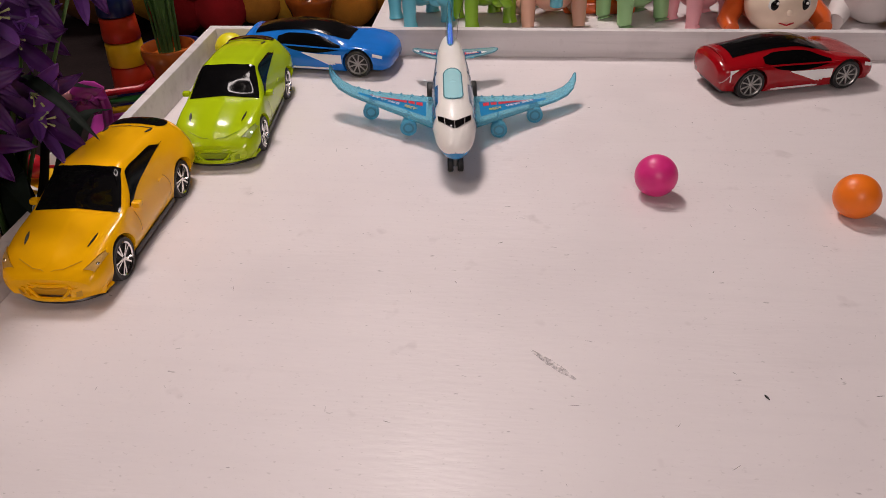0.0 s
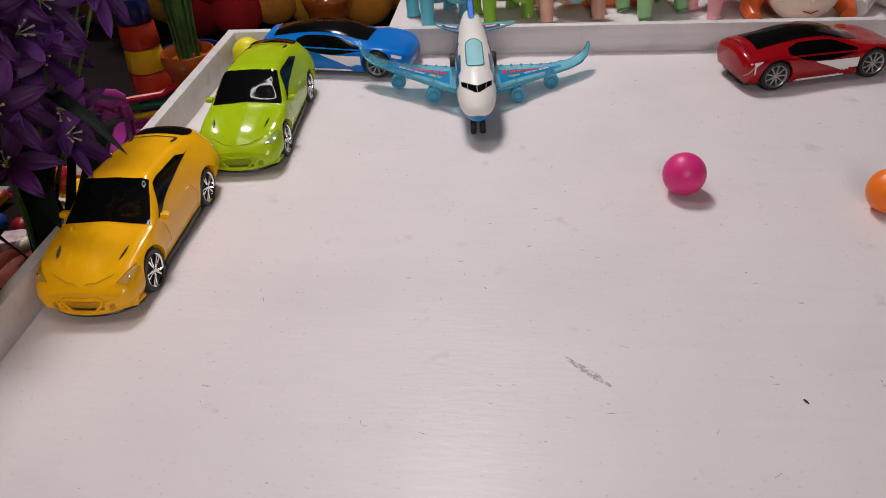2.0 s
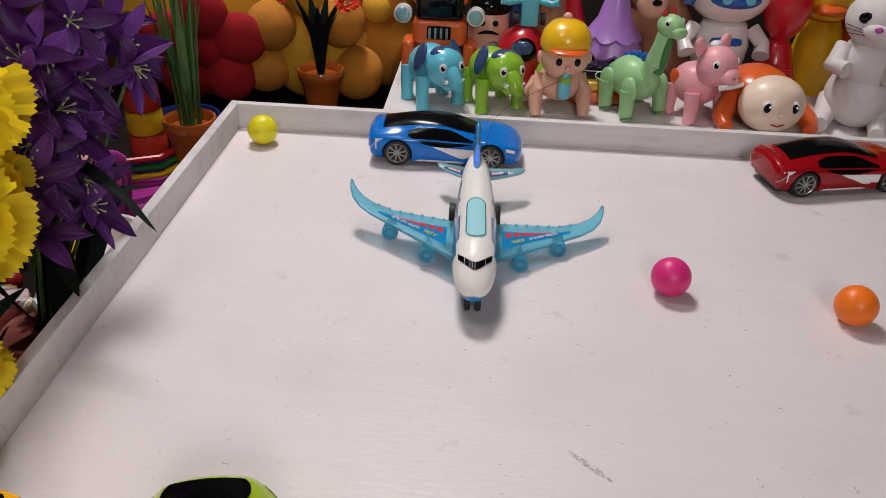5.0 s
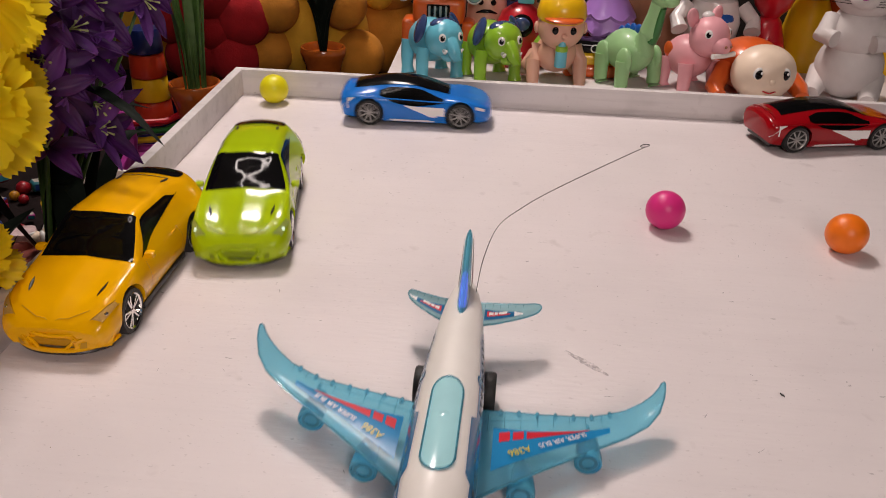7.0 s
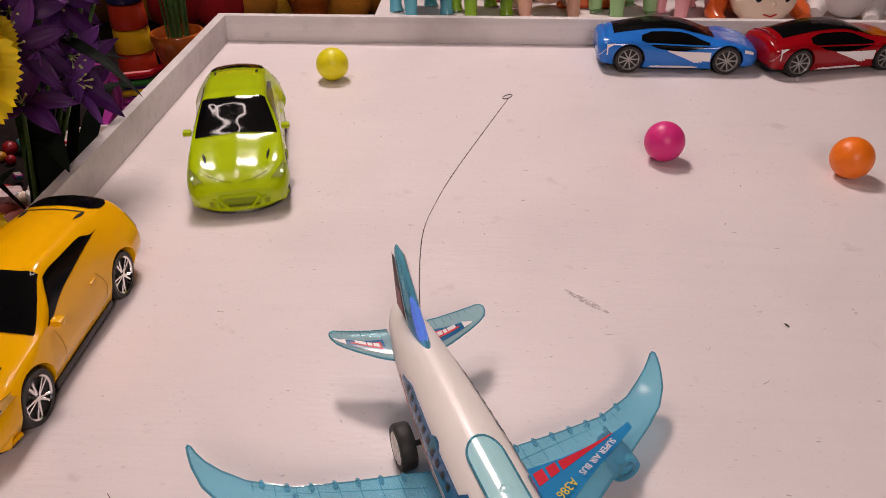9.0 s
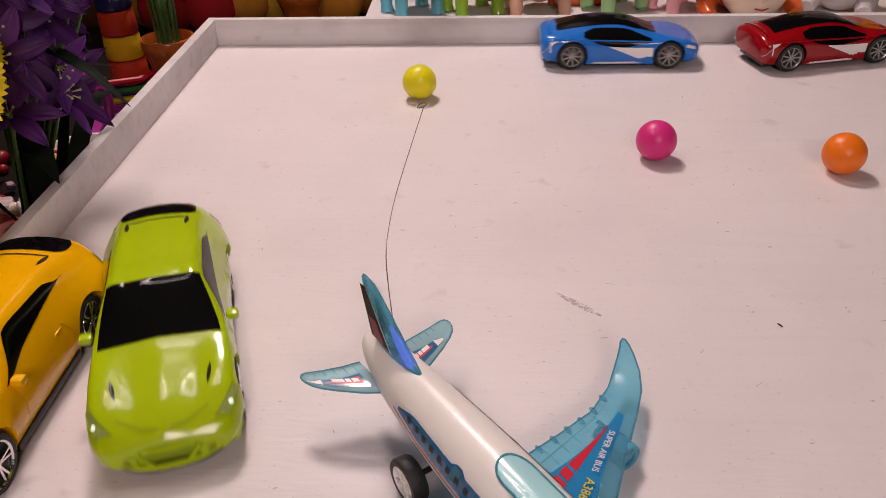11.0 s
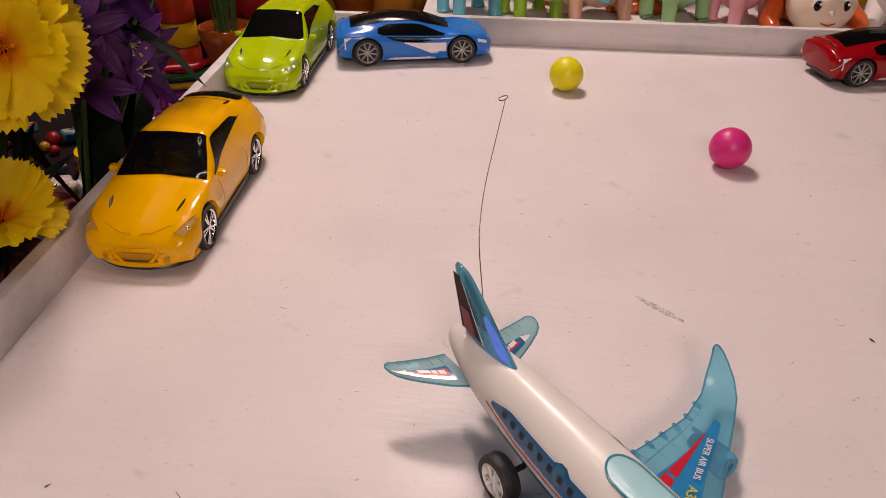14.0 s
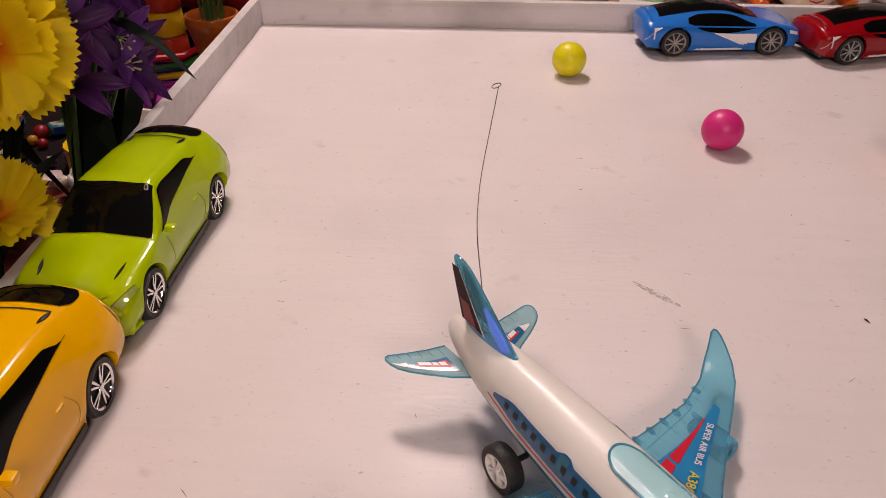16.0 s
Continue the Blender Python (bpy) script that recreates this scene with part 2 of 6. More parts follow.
# ---- the tray table and the room ----
TX1, TY0 = 1.25, -1.35  # the tray's far side and near edge
table = thing("tray_table", "white-painted wooden tray table with a low rim and scuffed top", "table")
top = part("tabletop", box(-0.014, TY0, -0.02, TX1 + 0.014, 0.014, 0.0, 0.001), M_TABLE, table)
RIMH = 0.037
part("rim", box(-0.012, TY0, 0.0, 0.0, 0.0, RIMH, 0.0012), M_RIM, table)
part("rim", box(-0.012, 0.0, 0.0, TX1 + 0.012, 0.012, RIMH, 0.0012), M_RIM, table)
part("rim", box(TX1, TY0, 0.0, TX1 + 0.012, 0.0, RIMH, 0.0012), M_RIM, table)
for lx in (0.03, TX1 - 0.03):
    for ly in (TY0 + 0.05, -0.05):
        part("leg", box(lx - 0.025, ly - 0.025, -0.75, lx + 0.025, ly + 0.025, -0.02, 0.003), M_RIM, table)


def scuff(x0, y0, x1, y1, w, material, name, label, z=0.0004, n=14):
    """A thin mark rubbed into the paint, with ragged edges."""
    bm = bmesh.new()
    d = Vector((x1 - x0, y1 - y0))
    nrm = Vector((-d.y, d.x)).normalized()
    left, right = [], []
    for i in range(n + 1):
        t = i / n
        ww = w * math.sin(math.pi * (0.08 + 0.84 * t)) * random.uniform(0.6, 1.1)
        p = Vector((x0, y0)) + d * t
        left.append(bm.verts.new((*(p + nrm * ww), z)))
        right.append(bm.verts.new((*(p - nrm * ww), z)))
    for i in range(n):
        bm.faces.new((left[i], left[i + 1], right[i + 1], right[i]))
    return part(name, bm, material, table, label)


scuff(0.439, -0.594, 0.4715, -0.6235, 0.0035, M_SMUDGE, "scuff_mark", "grey pencil-like scuff on the paint")
scuff(0.6008, -0.6295, 0.6033, -0.6345, 0.0011, M_SPECK, "paint_chip", "small dark chip")
for k in range(34):
    x, y, a = random.uniform(0.05, 1.0), random.uniform(-0.95, -0.04), random.uniform(0, 3.14)
    s = random.uniform(0.0012, 0.005)
    scuff(x, y, x + s * math.cos(a), y + s * math.sin(a), random.uniform(0.0002, 0.0006), M_SMUDGE if k % 3 else M_SPECK, "paint_chip", "", n=5)

for k in range(90):
    x, y, a = random.uniform(0.12, 1.0), random.uniform(-0.92, -0.05), random.gauss(-0.6, 0.7)
    q = random.uniform(0.002, 0.008)
    scuff(x, y, x + q * math.cos(a), y + q * math.sin(a), random.uniform(0.00012, 0.0003), M_SPECK if k % 4 == 0 else M_SCRATCH, "scratch", "", n=4)

for nm, b, mm in (
    ("floor", box(-3, -3.2, -0.8, 3.5, 2.2, -0.75), M_FLOOR),
    ("ceiling", box(-3, -3.2, 1.95, 3.5, 2.2, 2.0), M_CEIL),
    ("wall_north", box(-3, 1.1, -0.75, 3.5, 1.2, 1.95), M_WALL),
    ("wall_south", box(-3, -3.2, -0.75, 3.5, -3.1, 1.95), M_WALL),
    ("wall_west", box(-1.5, -3.1, -0.75, -1.4, 1.1, 1.95), M_WALL),
    ("wall_east", box(3.4, -3.1, -0.75, 3.5, 1.1, 1.95), M_WALL),
):
    tagged(part(nm, b, mm, None), {"f": "dark floor of the room", "c": "plain pale ceiling above the table", "w": "dark plain wall of the room"}[nm[0]], nm.split("_")[0], kind="structure")

# the ring lamp that hangs over the table
M_LAMP = mat("glowing_ring", (1.0, 0.93, 0.88), 0.4, emit=33.0, var=0.0)
lamp = thing("ring_lamp", "round white ring lamp glowing over the table", "lamp", pose(0.01, -0.44, 1.15))
bm = bmesh.new()
b = grid_mesh([[((0.15 + 0.014 * math.cos(v)) * math.cos(u), (0.15 + 0.014 * math.cos(v)) * math.sin(u), 0.014 * math.sin(v)) for v in np.linspace(0, 2 * math.pi, 12, endpoint=False)] for u in np.linspace(0, 2 * math.pi, 48, endpoint=False)], close_u=True, close_v=True)
part("tube", b, M_LAMP, lamp)
part("stem", lathe([(0.008, 0.03), (0.008, 0.8)], 12), M_WHITEPL, lamp)
for k in range(3):
    a = k * 2.094
    part("bracket", tube([(0, 0, 0.04), (0.14 * math.cos(a), 0.14 * math.sin(a), 0.014)], 0.004, 8), M_WHITEPL, lamp)

# ---- cars ----


def wheel(parent, x, y, r, w, material, spokes, side, twin):
    wh = new("wheel")
    wh.parent = parent
    wh.matrix_basis = pose(x, y, r)
    h = w / 2
    part("tyre", lathe([(r * 0.6, -h), (r * 0.9, -h), (r, -h * 0.6), (r, h * 0.6), (r * 0.93, h), (r * 0.77, h), (r * 0.70, h * 0.5)], 32, "y", Matrix.Diagonal((1, side, 1, 1)), None, False), M_TYRE, wh)
    part("hub_well", lathe([(r * 0.71, h * 0.6), (r * 0.68, h * 0.05), (0.0004, h * 0.05)], 28, "y", Matrix.Diagonal((1, side, 1, 1))), M_TYRE, wh)
    b = lathe([(r * 0.77, h * 0.94), (r * 0.75, h * 1.04), (r * 0.69, h * 0.90), (r * 0.67, h * 0.6)], 32, "y", None, None, False)
    lathe([(r * 0.13, h * 0.3), (r * 0.13, h * 0.95), (r * 0.08, h * 1.05), (0.0003, h * 1.05)], 14, "y", None, b)
    for k in range(spokes):
        a = 2 * math.pi * k / spokes
        for d in ((-0.17, 0.17) if twin else (0,)):
            s = box(r * 0.08, h * 0.66, -r * 0.045, r * 0.71, h * 0.92, r * 0.045, r * 0.015, None, 1)
            join(b, s, Matrix.Rotation(a + d, 4, "Y"))
    b.transform(Matrix.Diagonal((1, side, 1, 1)))
    part("rim", b, material, wh)
    return wh


class Shell:
    """A car body: rows of x and section keys (y, z) from the sill over the shoulder and the roof's edge to its middle."""

    def __init__(self, table):
        self.table = table

    def at(self, x, v, off=0.0):
        keys = spline(self.table, x).reshape(-1, 2)
        y, z = curve_at([tuple(k) for k in keys], v)
        return Vector((x, max(y, 0.0), z))

    def off(self, x, v, side, d):
        p = self.at(x, v)
        e = 0.0015
        du = self.at(x + e, v) - self.at(x - e, v)
        dv = self.at(x, min(1, v + 0.01)) - self.at(x, max(0, v - 0.01))
        n = dv.cross(du)
        if n.length < 1e-12:
            n = Vector((0, 0, 1))
        n.normalize()
        if n.z < -0.2 or (abs(n.z) < 0.2 and n.y < 0):
            n = -n
        q = p + n * d
        return Vector((q.x, q.y * side, q.z))

    def body(self, nx=84, nv=30):
        xs = [self.table[0][0] + (self.table[-1][0] - self.table[0][0]) * (0.5 - 0.5 * math.cos(math.pi * i / nx)) * 1.0 for i in range(nx + 1)]
        rows = []
        for x in xs:
            half = [self.at(x, j / nv) for j in range(nv + 1)]
            rows.append(half + [Vector((p.x, -p.y, p.z)) for p in half[-2::-1]])
        bm = bmesh.new()
        vs = [[bm.verts.new(p) for p in r] for r in rows]
        for i in range(len(vs) - 1):
            for j in range(len(vs[0]) - 1):
                bm.faces.new((vs[i][j], vs[i][j + 1], vs[i + 1][j + 1], vs[i + 1][j]))
            bm.faces.new((vs[i][-1], vs[i][0], vs[i + 1][0], vs[i + 1][-1]))
        bm.faces.new(vs[0])
        bm.faces.new(vs[-1][::-1])
        bmesh.ops.remove_doubles(bm, verts=bm.verts, dist=1e-5)
        return bm

    def patch(self, xs, lo, hi, side, d=0.0005, nv=8, t=0.0006):
        """A thin panel on the shell: for each x the v range lo(x)..hi(x); side 0 spans both sides over the middle."""
        rows = []
        for x in xs:
            a, b = lo(x), (hi(x) if hi else 1.0)
            if side == 0:
                r = [self.off(x, a + (1 - a) * j / nv, 1, d) for j in range(nv + 1)]
                rows.append(r + [Vector((p.x, -p.y, p.z)) for p in r[-2::-1]])
            else:
                rows.append([self.off(x, a + (b - a) * j / nv, side, d) for j in range(nv + 1)])
        bm = grid_mesh(rows)
        return bm


def cut_arches(bm, wheels, r, inner):
    """Cuts the wheel arches out of a closed body."""
    me = mesh_of(bm, "tmp_body")
    ob = new("tmp_body", me)
    cutters = []
    for x, z in wheels:
        for s in (1, -1):
            c = new("tmp_cut", mesh_of(lathe([(r, s * inner), (r, s * 0.2)], 40, "y"), "tmp_cut"))
            c.matrix_basis = pose(x, 0, z)
            cutters.append(c)
            md = ob.modifiers.new("cut", "BOOLEAN")
            md.object, md.operation, md.solver = c, "DIFFERENCE", "EXACT"
    bpy.context.view_layer.update()
    done = bpy.data.meshes.new_from_object(ob.evaluated_get(bpy.context.evaluated_depsgraph_get()))
    out = bmesh.new()
    out.from_mesh(done)
    for o in (ob, *cutters):
        bpy.data.objects.remove(o)
    return out


# rows: x, then (y, z) of sill, flank, shoulder, roof edge, roof quarter, middle
SUV = Shell([
    (-0.1165, 0.022, 0.016, 0.031, 0.024, 0.032, 0.036, 0.024, 0.049, 0.012, 0.054, 0.0, 0.055),
    (-0.1130, 0.034, 0.012, 0.0415, 0.024, 0.040, 0.040, 0.0280, 0.0570, 0.0140, 0.0620, 0.0, 0.0632),
    (-0.1020, 0.0395, 0.010, 0.0460, 0.026, 0.0430, 0.0435, 0.0285, 0.0630, 0.0145, 0.0678, 0.0, 0.0690),
    (-0.0800, 0.0400, 0.0090, 0.0485, 0.0275, 0.0445, 0.0450, 0.0288, 0.0662, 0.0140, 0.0704, 0.0000, 0.0714),
    (-0.0500, 0.0410, 0.0080, 0.0462, 0.0260, 0.0425, 0.0460, 0.0295, 0.0700, 0.0150, 0.0737, 0.0000, 0.0746),
    (-0.0200, 0.0410, 0.0080, 0.0445, 0.0250, 0.0418, 0.0462, 0.0298, 0.0715, 0.0160, 0.0750, 0.0000, 0.0759),
    (0.0080, 0.0410, 0.0080, 0.0445, 0.0250, 0.0418, 0.0460, 0.0303, 0.0720, 0.0160, 0.0748, 0.0000, 0.0756),
    (0.0250, 0.041, 0.008, 0.0450, 0.025, 0.0422, 0.0455, 0.035, 0.0615, 0.017, 0.0655, 0.0, 0.0665),
    (0.0430, 0.041, 0.008, 0.0460, 0.025, 0.0428, 0.045, 0.039, 0.0500, 0.019, 0.0524, 0.0, 0.0540),
    (0.0520, 0.041, 0.009, 0.0470, 0.025, 0.0435, 0.0445, 0.0375, 0.0488, 0.0200, 0.0490, 0.0, 0.0508),
    (0.0700, 0.041, 0.010, 0.0475, 0.026, 0.0435, 0.0430, 0.0355, 0.0468, 0.0200, 0.0452, 0.0, 0.0472),
    (0.0900, 0.0405, 0.010, 0.0465, 0.024, 0.0425, 0.0385, 0.0330, 0.0420, 0.0180, 0.0402, 0.0, 0.0424),
    (0.1020, 0.0390, 0.010, 0.0440, 0.022, 0.0400, 0.0325, 0.029, 0.0352, 0.0155, 0.0350, 0.0, 0.0368),
    (0.1085, 0.0360, 0.011, 0.0400, 0.020, 0.0365, 0.0280, 0.025, 0.0300, 0.013, 0.0305, 0.0, 0.0318),
    (0.1120, 0.0320, 0.012, 0.0355, 0.018, 0.0325, 0.0240, 0.022, 0.0262, 0.011, 0.0270, 0.0, 0.0275),
])
COUPE = Shell([
    (-0.1010, 0.024, 0.016, 0.031, 0.025, 0.031, 0.033, 0.022, 0.0385, 0.011, 0.0405, 0.0, 0.0410),
    (-0.0970, 0.034, 0.013, 0.0385, 0.025, 0.0365, 0.0365, 0.026, 0.0425, 0.012, 0.0450, 0.0, 0.0455),
    (-0.0850, 0.037, 0.011, 0.0415, 0.026, 0.039, 0.0395, 0.026, 0.0455, 0.013, 0.0490, 0.0, 0.0498),
    (-0.0600, 0.038, 0.008, 0.042, 0.024, 0.040, 0.0400, 0.025, 0.0490, 0.013, 0.0545, 0.0, 0.0556),
    (-0.0300, 0.038, 0.007, 0.0405, 0.022, 0.039, 0.037, 0.026, 0.0525, 0.014, 0.058, 0.0, 0.0592),
    (0.0000, 0.038, 0.007, 0.0405, 0.022, 0.039, 0.035, 0.027, 0.0525, 0.014, 0.057, 0.0, 0.0585),
    (0.0200, 0.038, 0.007, 0.0405, 0.022, 0.039, 0.035, 0.028, 0.0480, 0.015, 0.0525, 0.0, 0.0535),
    (0.0420, 0.038, 0.007, 0.0415, 0.022, 0.040, 0.036, 0.029, 0.0420, 0.015, 0.0440, 0.0, 0.0450),
    (0.0600, 0.038, 0.008, 0.042, 0.023, 0.0405, 0.0375, 0.028, 0.0405, 0.014, 0.0405, 0.0, 0.0405),
    (0.0800, 0.037, 0.010, 0.0415, 0.022, 0.0390, 0.0350, 0.0270, 0.0372, 0.013, 0.0372, 0.0, 0.0376),
    (0.0930, 0.0345, 0.010, 0.0390, 0.020, 0.0355, 0.0312, 0.0240, 0.0335, 0.011, 0.0342, 0.0, 0.0345),
    (0.1005, 0.0275, 0.011, 0.0315, 0.018, 0.0285, 0.0268, 0.0190, 0.0290, 0.009, 0.0298, 0.0, 0.0300),
    (0.1035, 0.0200, 0.013, 0.0235, 0.018, 0.0215, 0.0235, 0.0140, 0.0252, 0.007, 0.0258, 0.0, 0.0260),
])
SH, RE = 0.4, 0.6  # section places of the shoulder and the roof's edge
lin = lambda a, b, n: [a + (b - a) * i / n for i in range(n + 1)]


def strip(shell, pts, w, side, d=0.0007, across=False):
    """A narrow raised line along (x, v) points of the shell; across: its width runs over the section."""
    rows = []
    for i, (x, v) in enumerate(pts):
        if across:
            e = w * 9 * math.sin(math.pi * (i + 0.3) / (len(pts) - 0.4))
            rows.append([shell.off(x, v - e, side, d * 0.4), shell.off(x, v - e * 0.6, side, d), shell.off(x, v + e * 0.6, side, d), shell.off(x, v + e, side, d * 0.4)])
            continue
        rows.append([shell.off(x - w, v, side, d * 0.2), shell.off(x - w * 0.6, v, side, d), shell.off(x + w * 0.6, v, side, d), shell.off(x + w, v, side, d * 0.2)])
    return grid_mesh(rows)


def suv(name, label, colour):
    t = thing(name, label, "toy car", group="toy cars on the table")
    W = [(0.0685, 0.019), (-0.0685, 0.019)]
    part("body", cut_arches(SUV.body(), W, 0.0222, 0.0285), colour, t)
    part("chassis", box(-0.1, -0.032, 0.0075, 0.1, 0.032, 0.03, 0.003), M_BLACK, t)
    for s in (1, -1):
        part("side_skirt", box(-0.046, s * 0.0405 - 0.003, 0.006, 0.046, s * 0.0405 + 0.003, 0.0120, 0.0015), M_BLACK, t)
    part("windshield", SUV.patch(lin(0.0445, 0.0085, 12), lambda x: RE + 0.012, None, 0), M_BLACKGLASS, t, "black glossy windshield")
    part("rear_window", SUV.patch(lin(-0.0845, -0.1065, 10), lambda x: RE + 0.012 + 0.06 * (abs(x + 0.0955) / 0.011) ** 3, None, 0), M_BLACKGLASS, t)
    # side glass: rises to a point behind
    lo = lambda x: SH + 0.048 + 0.090 * max(0, (0.024 - x) / 0.0895)
    hi = lambda x: min(RE - 0.020 - 0.25 * max(0.0, (-0.02 - x)) , SH + 0.05 + (0.0345 - x) * 5.2)
    for s in (1, -1):
        part("side_window", SUV.patch(lin(0.0335, -0.0655, 20), lo, lambda x: max(lo(x) + 0.002, hi(x) - 0.06 * max(0, (-0.045 - x) / 0.02)), s), M_SIDEGLASS, t)
        part("hood_vent", strip(SUV, [(0.0860 - 0.015 * k / 6, 0.690 - 0.012 * k / 6) for k in range(7)], 0.0020, s, 0.0007, True), M_BLACK, t)
        part("roof_vent", strip(SUV, [(-0.0635 - 0.0145 * k / 6, 0.712 - 0.022 * k / 6) for k in range(7)], 0.0026, s, 0.0007, True), M_BLACK, t)
        lens = SUV.patch(lin(0.088, 0.1045, 10), lambda x: SH - 0.035 + 0.05 * max(0, min(1, (x - 0.088) / 0.0165)), lambda x: SH + 0.02 + 0.14 * max(0, min(1, (x - 0.088) / 0.0165)), s, 0.0008)
        part("headlight", lens, colour_lens(colour), t, "clear moulded headlight lens")
        gap = gap_shade_of(colour)
        for lower in (True, False):
            edge = (lambda q: SH - 0.037 + 0.05 * q) if lower else (lambda q: SH + 0.022 + 0.14 * q)
            part("headlight_edge", grid_mesh([[SUV.off(0.0865 + 0.0185 * k / 10, edge(k / 10) + e, s, d) for e, d in ((-0.007, 0.0003), (-0.003, 0.0012), (0.003, 0.0012), (0.007, 0.0003))] for k in range(11)]), gap, t)
        part("headlight_bulb", ball(0.0020, tuple(SUV.off(0.0985, SH + 0.035, s, -0.0002)), (1, 1, 0.8), n=12), lamp_of(label), t, "bright headlight reflector")
        part("tail_light", SUV.patch(lin(-0.1150, -0.1085, 5), lambda x: SH - 0.04, lambda x: SH + 0.1, s, 0.0006), colour_lens(colour), t)
        m = box(0.0245, 0.0, 0.0, 0.0325, 0.0085, 0.0055, 0.0024)
        m.transform(Matrix.Translation((0, 0.0425, 0.047)))
        m.transform(Matrix.Diagonal((1, s, 1, 1)))
        part("mirror", m, colour, t)
        part("door_seam", strip(SUV, [(0.03 - 0.002 * math.sin(k * 0.4), 0.1 + 0.28 * k / 8) for k in range(9)], 0.0002, s, 0.0003), gap_shade_of(colour), t)
        part("door_seam", strip(SUV, [(-0.035 - 0.006 * math.sin(k * 0.4), 0.12 + 0.26 * k / 8) for k in range(9)], 0.0002, s, 0.0003), gap_shade_of(colour), t)
        part("door_handle", join(None, box(-0.032, s * 0.0425 - 0.001, 0.0405, -0.024, s * 0.0425 + 0.0016, 0.0425, 0.0007)), colour, t)
    part("rear_trim_line", SUV.patch(lin(-0.0768, -0.0782, 1), lambda x: RE + 0.085, None, 0, 0.0005), M_BLACK, t)
    # bumper: lower lip, grille bar and corner intakes
    b = bmesh.new()
    for z, x0, w, h, rise in ((0.0080, 0.1150, 0.0385, 0.0034, 0.001), (0.0205, 0.1135, 0.0330, 0.0026, 0.003)):
        tube([(x0 - 0.016 * (abs(k) / 10) ** 2.6, w * k / 10, z + h / 2 + rise * (abs(k) / 10) ** 2) for k in range(-10, 11)], h * 0.62, 8, b)
    for s in (1, -1):
        tube([(0.1120, s * 0.0165, 0.0215), (0.1125, s * 0.0215, 0.0150), (0.1080, s * 0.0310, 0.0125), (0.1010, s * 0.0400, 0.0200), (0.0985, s * 0.0415, 0.0255)], 0.0015, 6, b)
        tube([(0.1145, s * 0.010, 0.0105), (0.1130, s * 0.0150, 0.0150), (0.1130, s * 0.0185, 0.0200)], 0.0014, 6, b)
        tube([(0.1060, s * 0.0335, 0.0105), (0.1010, s * 0.0400, 0.0105), (0.0920, s * 0.0435, 0.0120)], 0.0016, 6, b)
    part("front_bumper", b, colour, t)
    # grille block in the darkened body colour, so its recess shade is painted
    part("grille", box(0.108, -0.0165, 0.0120, 0.1124, 0.0165, 0.0185, 0.001), gap_shade_of(colour), t, "moulded lower grille")
    for s in (1, -1):
        # faceted corner of the bumper; a darker flat face paints in its hollow's shade
        b = bmesh.new()
        ps = [(0.1148, 0.0165, 0.0088), (0.1030, 0.0420, 0.0092), (0.0985, 0.0452, 0.0230), (0.1085, 0.0345, 0.0232), (0.1142, 0.0200, 0.0190), (0.0950, 0.0380, 0.0100), (0.0950, 0.0300, 0.0240), (0.1000, 0.0180, 0.0120)]
        for p in ps:
            b.verts.new((p[0], p[1] * s, p[2]))
        bmesh.ops.convex_hull(b, input=b.verts[:])
        bmesh.ops.bevel(b, geom=b.edges[:], offset=0.0008, segments=2, profile=0.6, affect="EDGES")
        ck = part("bumper_corner", b, colour, t)
        b = bmesh.new()
        fs = [(0.1136, 0.0215, 0.0118), (0.1062, 0.0370, 0.0122), (0.1075, 0.0352, 0.0182), (0.1132, 0.0228, 0.0172)]
        vs = [b.verts.new((p[0] + 0.0006, p[1] * s + 0.0006 * s, p[2])) for p in fs]
        b.faces.new(vs)
        part("intake_shade", b, gap_shade_of(colour), ck)
    b = bmesh.new()
    tube([(0.0985, -0.027, 0.0375), (0.1055, -0.013, 0.0335), (0.1065, -0.006, 0.0332), (0.1085, 0, 0.0308), (0.1065, 0.006, 0.0332), (0.1055, 0.013, 0.0335), (0.0985, 0.027, 0.0375)], 0.0003, 6, b)
    part("hood_edge", b, gap_shade_of(colour), t)
    part("bumper_gap_shade", tube([(0.1128 - 0.016 * (abs(k) / 10) ** 2.6, 0.0335 * k / 10, 0.0182 + 0.003 * (k / 10) ** 2) for k in range(-10, 11)], 0.0008, 6), gap_shade_of(colour), t)
    part("bumper_lip", tube([(0.1140 - 0.017 * (abs(k) / 10) ** 2.6, 0.0390 * k / 10, 0.0062) for k in range(-10, 11)], 0.0014, 6), M_BLACK, t)
    ws = [wheel(t, x, s * 0.0385, 0.0195, 0.0135, M_CHROME, 5, s, True) for x, z in W for s in (1, -1)]
    t["wheel_r"] = 0.0195
    return t, ws


LENS = {}


def colour_lens(colour):
    """Moulded clear plastic over the body's colour."""
    if colour.name not in LENS:
        c = colour.node_tree.nodes["Color Ramp"].color_ramp.elements[0].color
        LENS[colour.name] = mat(colour.name + "_lens", (c[0] * 0.5 + 0.10, c[1] * 0.5 + 0.10, c[2] * 0.5 + 0.09), 0.1, coat=1.0, var=0.15, scale=400, bump=0.5, bscale=500)
    return LENS[colour.name]


def lamp_of(label):
    """Headlight reflectors: the lime car's glow, the yellow car's are plain chrome."""
    if "lamp" not in LENS:
        LENS["lamp"] = mat("pale_green_led", (0.75, 1.0, 0.80), 0.3, emit=0.8, var=0.0)
    return M_CHROME if "yellow" in label else LENS["lamp"]


